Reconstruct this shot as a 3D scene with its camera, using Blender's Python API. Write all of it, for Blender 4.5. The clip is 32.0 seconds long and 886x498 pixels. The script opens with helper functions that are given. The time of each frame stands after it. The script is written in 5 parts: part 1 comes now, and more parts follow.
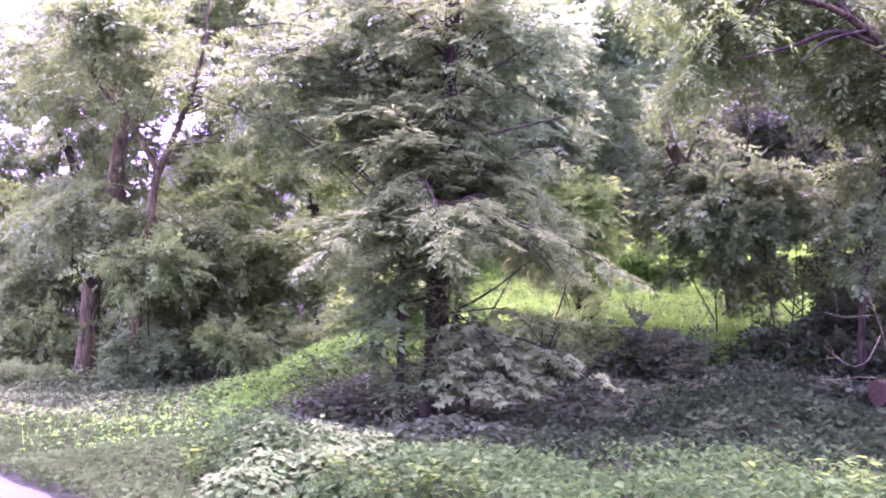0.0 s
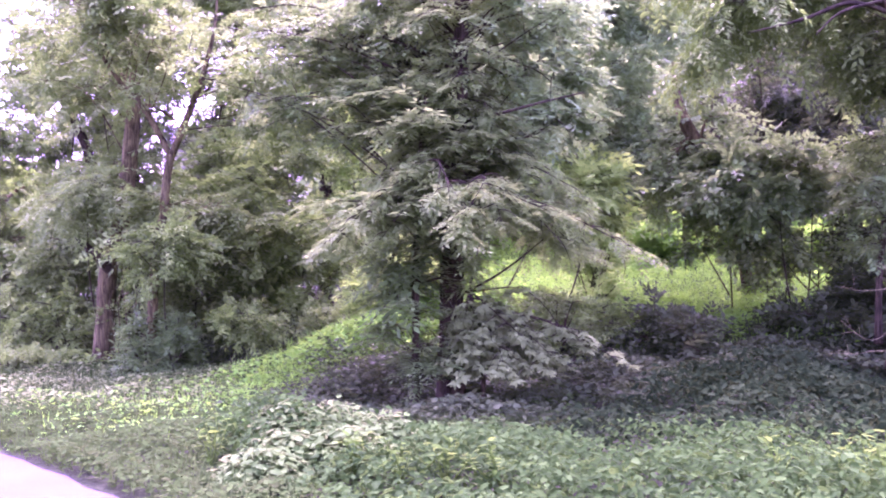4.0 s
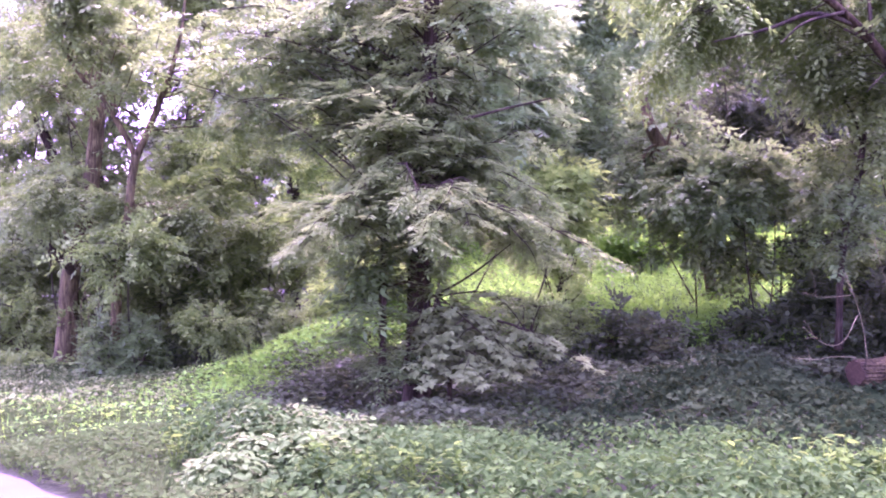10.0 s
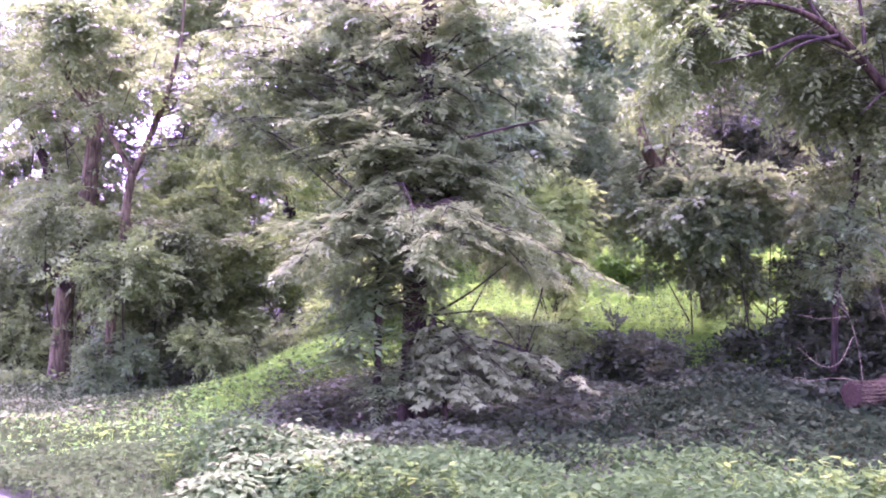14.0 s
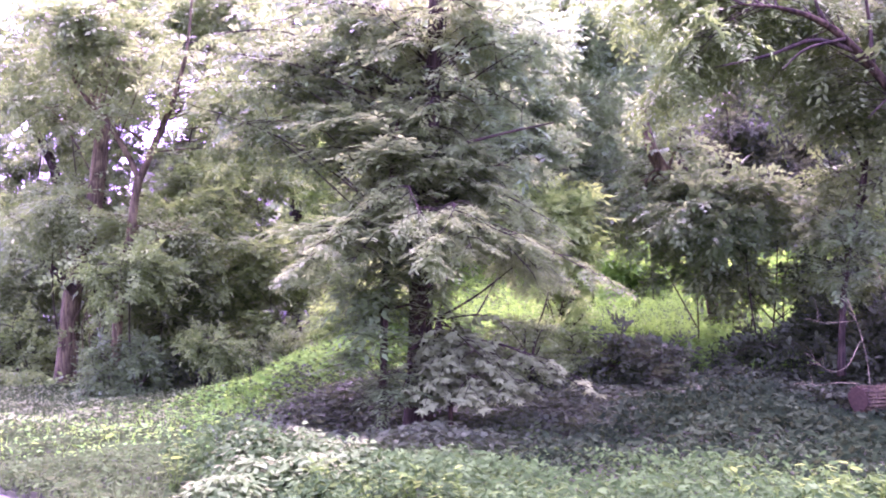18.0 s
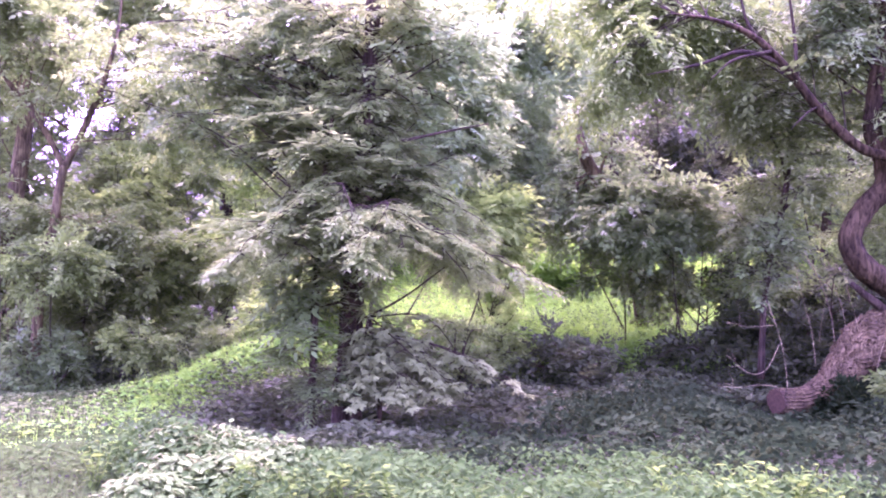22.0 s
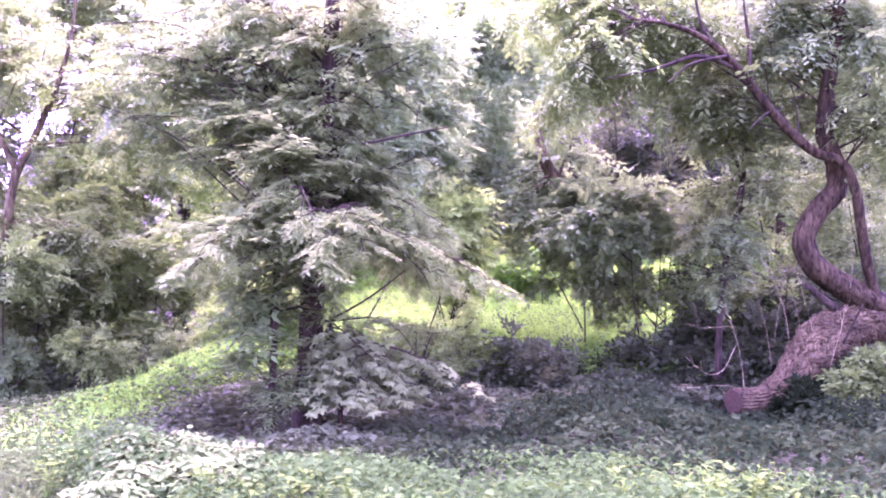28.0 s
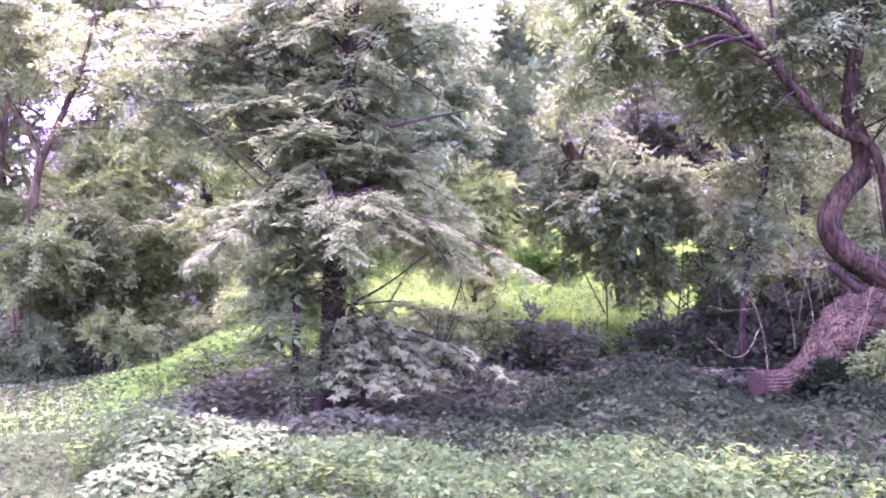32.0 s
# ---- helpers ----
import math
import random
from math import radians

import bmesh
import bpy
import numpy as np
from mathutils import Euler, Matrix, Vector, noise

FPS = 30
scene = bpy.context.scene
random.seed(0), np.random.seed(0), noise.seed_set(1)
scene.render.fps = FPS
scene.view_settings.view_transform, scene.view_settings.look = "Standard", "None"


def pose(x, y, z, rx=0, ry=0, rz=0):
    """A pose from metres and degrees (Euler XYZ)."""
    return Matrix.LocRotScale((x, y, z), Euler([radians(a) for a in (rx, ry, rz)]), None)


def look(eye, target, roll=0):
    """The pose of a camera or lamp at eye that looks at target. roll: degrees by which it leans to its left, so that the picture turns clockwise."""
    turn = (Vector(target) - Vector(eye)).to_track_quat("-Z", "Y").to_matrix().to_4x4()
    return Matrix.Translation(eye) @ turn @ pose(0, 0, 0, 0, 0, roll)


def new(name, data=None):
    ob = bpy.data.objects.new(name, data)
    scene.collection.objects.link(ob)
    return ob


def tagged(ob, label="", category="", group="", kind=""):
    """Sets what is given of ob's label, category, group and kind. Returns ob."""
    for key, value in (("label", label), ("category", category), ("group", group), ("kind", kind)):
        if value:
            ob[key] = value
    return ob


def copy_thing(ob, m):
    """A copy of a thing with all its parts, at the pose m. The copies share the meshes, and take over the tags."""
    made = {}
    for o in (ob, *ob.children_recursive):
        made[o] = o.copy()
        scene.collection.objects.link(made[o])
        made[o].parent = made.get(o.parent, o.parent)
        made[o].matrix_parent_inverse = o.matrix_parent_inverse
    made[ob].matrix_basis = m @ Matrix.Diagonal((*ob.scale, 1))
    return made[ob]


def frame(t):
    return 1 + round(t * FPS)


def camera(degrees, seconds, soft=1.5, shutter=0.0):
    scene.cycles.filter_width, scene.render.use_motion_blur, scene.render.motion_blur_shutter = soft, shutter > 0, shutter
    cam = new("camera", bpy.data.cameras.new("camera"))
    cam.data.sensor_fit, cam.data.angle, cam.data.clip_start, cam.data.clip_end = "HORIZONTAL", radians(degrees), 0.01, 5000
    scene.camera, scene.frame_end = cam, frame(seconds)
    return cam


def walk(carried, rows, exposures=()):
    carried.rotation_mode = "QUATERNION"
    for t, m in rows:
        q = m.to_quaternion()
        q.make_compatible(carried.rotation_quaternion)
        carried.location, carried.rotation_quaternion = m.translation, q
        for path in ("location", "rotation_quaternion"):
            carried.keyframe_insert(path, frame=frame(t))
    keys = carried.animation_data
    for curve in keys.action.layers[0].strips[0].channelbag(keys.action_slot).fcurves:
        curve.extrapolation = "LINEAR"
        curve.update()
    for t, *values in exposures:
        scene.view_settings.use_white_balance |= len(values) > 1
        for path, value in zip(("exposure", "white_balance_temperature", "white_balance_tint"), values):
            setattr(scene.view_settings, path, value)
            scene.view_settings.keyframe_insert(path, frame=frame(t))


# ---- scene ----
cam = camera(51.4, 32.0, soft=2.0)
EYE = (0.0, 0.0, 1.55)
# seconds, yaw, pitch above level, roll: a phone turned on the spot
TURNS = [
    (0.0, 1.27, 3.15, 0.03),
    (0.5, 1.46, 3.1, 0.09),
    (1.0, 2.03, 2.73, 0.73),
    (1.5, 2.51, 2.09, 0.81),
    (2.0, 2.54, 2.13, 1.09),
    (2.5, 2.42, 1.78, 1.12),
    (4.5, 2.12, 2.07, 0.81),
    (5.0, 2.09, 2.82, 1.85),
    (5.5, 1.82, 2.77, 1.85),
    (6.0, 1.73, 2.78, 1.47),
    (6.5, 0.98, 2.66, 1.2),
    (7.0, 1.2, 2.94, 1.1),
    (7.5, 0.81, 2.48, 1.46),
    (8.0, 0.38, 2.34, 1.43),
    (8.5, 0.45, 2.41, 1.11),
    (9.0, 0.31, 2.45, 0.88),
    (9.5, 0.21, 2.37, 0.8),
    (10.0, 0.12, 2.12, 0.46),
    (10.5, 0.02, 1.95, 0.15),
    (11.0, 0.05, 2.18, 0.06),
    (11.5, -0.03, 2.51, 0.07),
    (12.0, -0.24, 2.61, 0.2),
    (12.5, -0.03, 2.8, 0.26),
    (13.0, -0.0, 3.0, 0.0),
    (13.5, -0.03, 3.2, 0.14),
    (14.0, -0.15, 3.34, 0.21),
    (14.5, -0.57, 3.41, 0.16),
    (16.5, -0.88, 3.53, -0.12),
    (17.0, -0.14, 3.65, 0.24),
    (17.5, 0.76, 3.64, 0.15),
    (18.0, 0.22, 3.55, 0.09),
    (18.5, -1.11, 3.51, 0.02),
    (19.0, -1.75, 3.75, -0.13),
    (19.5, -2.28, 3.74, -0.24),
    (20.0, -2.63, 3.69, -0.31),
    (20.5, -3.18, 3.6, -0.34),
    (21.0, -3.61, 3.58, -0.39),
    (21.5, -3.85, 3.47, -0.66),
    (22.0, -4.05, 3.51, -0.85),
    (22.5, -4.48, 3.51, -0.92),
    (23.0, -5.0, 3.48, -0.95),
    (23.5, -5.43, 3.43, -0.91),
    (24.0, -5.55, 3.42, -0.83),
    (24.5, -5.18, 3.63, -0.87),
    (25.0, -5.58, 3.62, -0.59),
    (25.5, -6.02, 3.56, -0.29),
    (27.5, -6.27, 3.69, -0.46),
    (28.0, -6.49, 3.74, -0.44),
    (28.5, -6.54, 3.72, -0.53),
    (29.0, -5.71, 3.78, -0.7),
    (29.5, -5.48, 3.59, -0.66),
    (30.0, -5.14, 3.35, -0.32),
    (30.5, -4.84, 3.13, -0.22),
    (31.0, -4.73, 3.04, -0.26),
    (31.5, -4.96, 2.89, -0.24),
    (32.0, -5.14, 2.71, -0.23),
]
EXPOSURES = [(0.0, 4.21, 5560, 154), (13.0, 4.28, 5560, 156), (19.0, 4.33, 5560, 157), (23.0, 4.61, 5560, 161), (28.0, 4.83, 5560, 164), (32.0, 4.65, 5560, 161)]
walk(cam, [(t, pose(*EYE, 90 + pitch, roll, yaw)) for t, yaw, pitch, roll in TURNS], EXPOSURES)

# ---- sky and sun ----
SUN_BEARING, SUN_HEIGHT = -12.0, 68.0  # degrees clockwise from the +y axis; above level
world = bpy.data.worlds.new("sky")
scene.world = world
world.use_nodes = True
sky = world.node_tree.nodes.new("ShaderNodeTexSky")
sky.sky_type, sky.sun_disc = "NISHITA", False
sky.sun_elevation, sky.sun_rotation = radians(SUN_HEIGHT), radians(SUN_BEARING)
sky.air_density, sky.dust_density, sky.ozone_density = 1.3, 5.0, 0.2
world.node_tree.links.new(sky.outputs[0], world.node_tree.nodes["Background"].inputs[0])
world.node_tree.nodes["Background"].inputs[1].default_value = 0.15
sun = new("sun", bpy.data.lights.new("sun", "SUN"))
sun.data.energy, sun.data.angle, sun.data.color = 0.75, radians(22.0), (1.0, 0.96, 0.90)
sa, se = radians(SUN_BEARING), radians(SUN_HEIGHT)
sun.matrix_world = look((80 * math.sin(sa) * math.cos(se), 80 * math.cos(sa) * math.cos(se), 80 * math.sin(se)), (0, 0, 0))


# ---- materials ----
def nodes_of(name):
    m = bpy.data.materials.new(name)
    m.use_nodes = True
    nt = m.node_tree
    return m, nt, nt.nodes["Principled BSDF"], nt.nodes["Material Output"]


def ramp(nt, stops):
    r = nt.nodes.new("ShaderNodeValToRGB")
    while len(r.color_ramp.elements) < len(stops):
        r.color_ramp.elements.new(0.5)
    for e, (p, c) in zip(r.color_ramp.elements, stops):
        e.position, e.color = p, (*c, 1)
    return r


def leaf_material(name, dark, mid, pale, gloss=0.42, through_light=0.35, glow=(0.30, 0.42, 0.06), single=False, shine=0.06):
    """Leaf: three tones over the leaves, a patchy larger tone, a waxy skin and light through the blade."""
    m, nt, bsdf, out = nodes_of(name)
    geo, coord = nt.nodes.new("ShaderNodeNewGeometry"), nt.nodes.new("ShaderNodeTexCoord")
    big = nt.nodes.new("ShaderNodeTexNoise")
    big.inputs["Scale"].default_value, big.inputs["Detail"].default_value = 1.3, 3
    nt.links.new(coord.outputs["Object"], big.inputs["Vector"])
    add = nt.nodes.new("ShaderNodeMath")
    add.operation = "MULTIPLY_ADD"
    add.inputs[1].default_value = 0.62
    if single:
        nt.links.new(nt.nodes.new("ShaderNodeObjectInfo").outputs["Random"], add.inputs[0])
    else:
        nt.links.new(geo.outputs["Random Per Island"], add.inputs[0])
    half = nt.nodes.new("ShaderNodeMath")
    half.operation = "MULTIPLY_ADD"
    half.inputs[1].default_value, half.inputs[2].default_value = 0.9, -0.26
    nt.links.new(big.outputs["Fac"], half.inputs[0])
    nt.links.new(half.outputs[0], add.inputs[2])
    col = ramp(nt, ((0.05, dark), (0.5, mid), (0.97, pale)))
    nt.links.new(add.outputs[0], col.inputs["Fac"])
    fine = nt.nodes.new("ShaderNodeTexNoise")
    fine.inputs["Scale"].default_value = 60
    nt.links.new(coord.outputs["Object"], fine.inputs["Vector"])
    bump = nt.nodes.new("ShaderNodeBump")
    bump.inputs["Strength"].default_value, bump.inputs["Distance"].default_value = 0.5, 0.01
    nt.links.new(fine.outputs["Fac"], bump.inputs["Height"])
    nt.links.new(bump.outputs[0], bsdf.inputs["Normal"])
    nt.links.new(col.outputs[0], bsdf.inputs["Base Color"])
    bsdf.inputs["Roughness"].default_value = gloss
    bsdf.inputs["Specular IOR Level"].default_value = shine
    tr, mix, tint = nt.nodes.new("ShaderNodeBsdfTranslucent"), nt.nodes.new("ShaderNodeMixShader"), nt.nodes.new("ShaderNodeMix")
    tint.data_type, tint.blend_type = "RGBA", "MIX"
    tint.inputs[0].default_value = 0.65
    nt.links.new(col.outputs[0], tint.inputs[6])
    tint.inputs[7].default_value = (*glow, 1)
    nt.links.new(tint.outputs[2], tr.inputs["Color"])
    mix.inputs[0].default_value = through_light
    nt.links.new(bsdf.outputs[0], mix.inputs[1])
    nt.links.new(tr.outputs[0], mix.inputs[2])
    nt.links.new(mix.outputs[0], out.inputs["Surface"])
    return m


def bark_material(name, dark, pale, scale=1.0, ridge=0.6, stretch=(22, 22, 3.2), turn=0):
    """Furrowed bark: long ridges up the stem with lichen-grey blotches."""
    m, nt, bsdf, out = nodes_of(name)
    coord, mp = nt.nodes.new("ShaderNodeTexCoord"), nt.nodes.new("ShaderNodeMapping")
    mp.inputs["Scale"].default_value = tuple(a * scale for a in stretch)
    mp.inputs["Rotation"].default_value = (0, radians(turn), 0)
    nt.links.new(coord.outputs["Object"], mp.inputs["Vector"])
    n1, n2 = nt.nodes.new("ShaderNodeTexNoise"), nt.nodes.new("ShaderNodeTexNoise")
    n1.inputs["Scale"].default_value, n1.inputs["Detail"].default_value, n1.inputs["Distortion"].default_value = 1.0, 6, 0.6
    n2.inputs["Scale"].default_value, n2.inputs["Detail"].default_value = 3.0, 4
    nt.links.new(mp.outputs[0], n1.inputs["Vector"])
    nt.links.new(coord.outputs["Object"], n2.inputs["Vector"])
    mid = tuple((a + b) / 2 for a, b in zip(dark, pale))
    c1 = ramp(nt, ((0.36, dark), (0.52, mid), (0.68, pale)))
    nt.links.new(n1.outputs["Fac"], c1.inputs["Fac"])
    c2 = ramp(nt, ((0.35, (0.6, 0.6, 0.6)), (0.65, (1.15, 1.15, 1.1))))
    nt.links.new(n2.outputs["Fac"], c2.inputs["Fac"])
    mul = nt.nodes.new("ShaderNodeMix")
    mul.data_type, mul.blend_type = "RGBA", "MULTIPLY"
    mul.inputs[0].default_value = 1.0
    nt.links.new(c1.outputs[0], mul.inputs[6])
    nt.links.new(c2.outputs[0], mul.inputs[7])
    nt.links.new(mul.outputs[2], bsdf.inputs["Base Color"])
    bump = nt.nodes.new("ShaderNodeBump")
    bump.inputs["Strength"].default_value, bump.inputs["Distance"].default_value = ridge, 0.03
    nt.links.new(n1.outputs["Fac"], bump.inputs["Height"])
    nt.links.new(bump.outputs[0], bsdf.inputs["Normal"])
    bsdf.inputs["Roughness"].default_value = 0.85
    bsdf.inputs["Specular IOR Level"].default_value = 0.05
    return m


def soil_material(name, tones, scale, bump_height, rough=0.95):
    m, nt, bsdf, out = nodes_of(name)
    coord = nt.nodes.new("ShaderNodeTexCoord")
    n1, n2 = nt.nodes.new("ShaderNodeTexNoise"), nt.nodes.new("ShaderNodeTexNoise")
    n1.inputs["Scale"].default_value, n1.inputs["Detail"].default_value = scale, 8
    n2.inputs["Scale"].default_value, n2.inputs["Detail"].default_value = 0.7, 4
    for n in (n1, n2):
        nt.links.new(coord.outputs["Object"], n.inputs["Vector"])
    mixf = nt.nodes.new("ShaderNodeMath")
    mixf.operation = "MULTIPLY_ADD"
    mixf.inputs[1].default_value = 0.5
    half = nt.nodes.new("ShaderNodeMath")
    half.operation = "MULTIPLY"
    half.inputs[1].default_value = 0.5
    nt.links.new(n2.outputs["Fac"], half.inputs[0])
    nt.links.new(n1.outputs["Fac"], mixf.inputs[0])
    nt.links.new(half.outputs[0], mixf.inputs[2])
    c = ramp(nt, tuple((0.35 + 0.3 * i / (len(tones) - 1), t) for i, t in enumerate(tones)))
    nt.links.new(mixf.outputs[0], c.inputs["Fac"])
    nt.links.new(c.outputs[0], bsdf.inputs["Base Color"])
    bump = nt.nodes.new("ShaderNodeBump")
    bump.inputs["Strength"].default_value, bump.inputs["Distance"].default_value = 0.8, bump_height
    nt.links.new(n1.outputs["Fac"], bump.inputs["Height"])
    nt.links.new(bump.outputs[0], bsdf.inputs["Normal"])
    bsdf.inputs["Roughness"].default_value = rough
    bsdf.inputs["Specular IOR Level"].default_value = 0.08
    return m


SOIL = soil_material("mossy_leaf_litter", ((0.011, 0.018, 0.005), (0.018, 0.030, 0.008), (0.028, 0.048, 0.011)), 14, 0.05)
ASPHALT = soil_material("worn_asphalt", ((0.036, 0.038, 0.036), (0.048, 0.050, 0.047), (0.062, 0.064, 0.060)), 90, 0.006, 0.9)
BARK = bark_material("dark_bark", (0.016, 0.014, 0.005), (0.057, 0.051, 0.021), 1.5, 1.0)
BARK_ROUGH = bark_material("coarse_furrowed_bark", (0.013, 0.011, 0.003), (0.064, 0.055, 0.017), 1.0, 1.0, (17, 17, 5))
BARK_GREY = bark_material("grey_brown_bark", (0.034, 0.031, 0.009), (0.124, 0.122, 0.035), 1.4, 0.9)
BARK_LOG = bark_material("weathered_log_bark", (0.019, 0.017, 0.005), (0.105, 0.093, 0.027), 1.0, 1.0, (6, 40, 40), 42)
BARK_STRIP = bark_material("loose_bark_strip", (0.039, 0.034, 0.009), (0.134, 0.123, 0.039), 2.0)
BARK_TWIG = bark_material("pale_dry_twig", (0.154, 0.155, 0.054), (0.330, 0.348, 0.121), 3.0)
WOOD_END = soil_material("sawn_wood_end", ((0.020, 0.015, 0.005), (0.036, 0.028, 0.010), (0.056, 0.044, 0.017)), 30, 0.01)
LEAF_MAIN = leaf_material("grey_green_leaf", (0.047, 0.099, 0.017), (0.076, 0.149, 0.028), (0.116, 0.216, 0.041), 0.5, 0.42, (0.28, 0.44, 0.09), shine=0.06)
LEAF_PALE = leaf_material("pale_green_leaf", (0.057, 0.134, 0.033), (0.093, 0.206, 0.054), (0.147, 0.297, 0.084), 0.5, 0.38, (0.26, 0.45, 0.10))
LEAF_DARK = leaf_material("dark_leaf", (0.037, 0.091, 0.017), (0.058, 0.139, 0.026), (0.096, 0.217, 0.042), 0.48, 0.38, (0.20, 0.33, 0.07), shine=0.1)
LEAF_FRESH = leaf_material("fresh_leaf", (0.048, 0.103, 0.017), (0.085, 0.171, 0.027), (0.146, 0.268, 0.044), 0.52, 0.34, (0.17, 0.34, 0.04))
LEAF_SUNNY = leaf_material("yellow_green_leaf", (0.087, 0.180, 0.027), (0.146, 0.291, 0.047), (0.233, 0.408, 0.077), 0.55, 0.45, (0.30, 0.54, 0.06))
LEAF_OLIVE = leaf_material("olive_leaf", (0.056, 0.111, 0.021), (0.096, 0.182, 0.034), (0.157, 0.279, 0.053), 0.5, 0.34, (0.14, 0.26, 0.04))
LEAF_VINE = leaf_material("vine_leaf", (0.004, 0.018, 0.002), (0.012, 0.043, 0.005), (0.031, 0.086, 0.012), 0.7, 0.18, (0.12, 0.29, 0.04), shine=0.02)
# darkened copy of the vine leaf, with overhead shade put into its colour
LEAF_VINE_SHADE = leaf_material("shaded_vine_leaf", (0.002, 0.007, 0.002), (0.006, 0.016, 0.004), (0.019, 0.040, 0.011), 0.8, 0.12, (0.09, 0.17, 0.04), shine=0.0)
LEAF_CLUMP = leaf_material("pale_vine_leaf", (0.027, 0.072, 0.011), (0.041, 0.103, 0.016), (0.057, 0.139, 0.024), 0.6, 0.25, (0.28, 0.42, 0.12), shine=0.03)
# green leaf darkened to stand for deep shade under the trees
LEAF_SHADE = leaf_material("shade_dark_leaf", (0.018, 0.034, 0.009), (0.029, 0.054, 0.013), (0.046, 0.084, 0.023), 0.55, 0.25, (0.10, 0.16, 0.04), shine=0.05)
LEAF_CREEP = leaf_material("pale_creeper_leaf", (0.058, 0.101, 0.023), (0.090, 0.153, 0.034), (0.134, 0.217, 0.051), 0.55, 0.25, (0.34, 0.46, 0.15), shine=0.03)
LEAF_SINGLE = leaf_material("single_vine_leaf", (0.005, 0.020, 0.002), (0.014, 0.047, 0.006), (0.036, 0.094, 0.013), 0.7, 0.18, (0.12, 0.29, 0.04), True, shine=0.02)
LEAF_LIME = leaf_material("sunlit_lime_leaf", (0.032, 0.132, 0.011), (0.054, 0.196, 0.015), (0.077, 0.257, 0.021), 0.6, 0.5, (0.24, 0.58, 0.03))
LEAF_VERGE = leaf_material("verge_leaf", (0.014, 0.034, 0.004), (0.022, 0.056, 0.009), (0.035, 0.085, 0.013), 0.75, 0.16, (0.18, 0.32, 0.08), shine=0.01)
# bright grass tone; on the spur it also carries the painted sunlight
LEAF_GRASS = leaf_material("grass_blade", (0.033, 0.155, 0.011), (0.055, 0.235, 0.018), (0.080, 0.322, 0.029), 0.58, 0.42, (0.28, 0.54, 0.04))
LEAF_WEED = leaf_material("pale_weed_leaf", (0.020, 0.060, 0.004), (0.030, 0.085, 0.007), (0.042, 0.110, 0.011), 0.65, 0.35, (0.19, 0.36, 0.04), shine=0.02)

# ---- lie of the land ----
ss = lambda v: np.clip(v, 0, 1) ** 2 * (3 - 2 * np.clip(v, 0, 1))


def land(x, y):
    """Height of the ground: a flat verge, a spur that climbs to the tree, the hillside behind and a gully beside it."""
    x, y = np.asarray(x, float), np.asarray(y, float)
    slope = 0.115 * np.logaddexp(0, (y - 12.3) * 2.0) / 2.0 * ss((x + 3.0) / 4.5)
    far = 0.20 * np.logaddexp(0, (y - 34) / 4) * 4.0 * (0.06 + 0.94 * ss((x + 0.36 * y + 2.0) / 9.0))
    gully = 0.05 * np.logaddexp(0, (y - 20) / 2) * 2.0 * (1 - ss((x + 3.0) / 4.5))
    along = ((x + 4.6) * 0.79 + (y - 12.2) * 0.61)
    across = -(x + 4.6) * 0.61 + (y - 12.2) * 0.79
    spur = ss((along - 0.5) / 4.4) * 1.05 * np.exp(-np.where(across < 0, (across / 1.45) ** 2, (across / 0.85) ** 2)) * (1 - ss((along - 4.6) / 2.5))
    hollow = -0.24 * np.exp(-((x + 0.8) / 2.0) ** 2 - ((y - 11.0) / 1.2) ** 2)
    lumps = 0.04 * np.sin(1.3 * x + 0.4 * y) * np.sin(0.9 * y - 0.5 * x) + 0.025 * np.sin(2.9 * x + 1.0) * np.sin(3.3 * y)
    rise = np.minimum(slope + far + gully, 26)
    return rise + spur + hollow + lumps * ss((x + y - 4.4) / 2.0)


# ---- builders ----
def mesh_object(name, verts, faces, mat, parent=None, label="", smooth=False):
    me = bpy.data.meshes.new(name)
    me.from_pydata(verts, [], faces)
    me.materials.append(mat)
    if smooth:
        me.polygons.foreach_set("use_smooth", [True] * len(me.polygons))
    ob = new(name, me)
    ob.parent = parent
    return tagged(ob, label)


def unit(v):
    return v / np.maximum(np.linalg.norm(v, axis=-1, keepdims=True), 1e-9)


def spline(points, steps=6):
    """A smooth line through the control points, with the last column (a radius) carried along."""
    p = np.array(points, float)
    p = np.vstack([2 * p[0] - p[1], p, 2 * p[-1] - p[-2]])
    out = []
    for i in range(1, len(p) - 2):
        for s in np.linspace(0, 1, steps, endpoint=False):
            a, b, c, d = p[i - 1], p[i], p[i + 1], p[i + 2]
            out.append(0.5 * (2 * b + (c - a) * s + (2 * a - 5 * b + 4 * c - d) * s * s + (3 * b - a - 3 * c + d) * s ** 3))
    out.append(p[-2])
    return np.array(out)


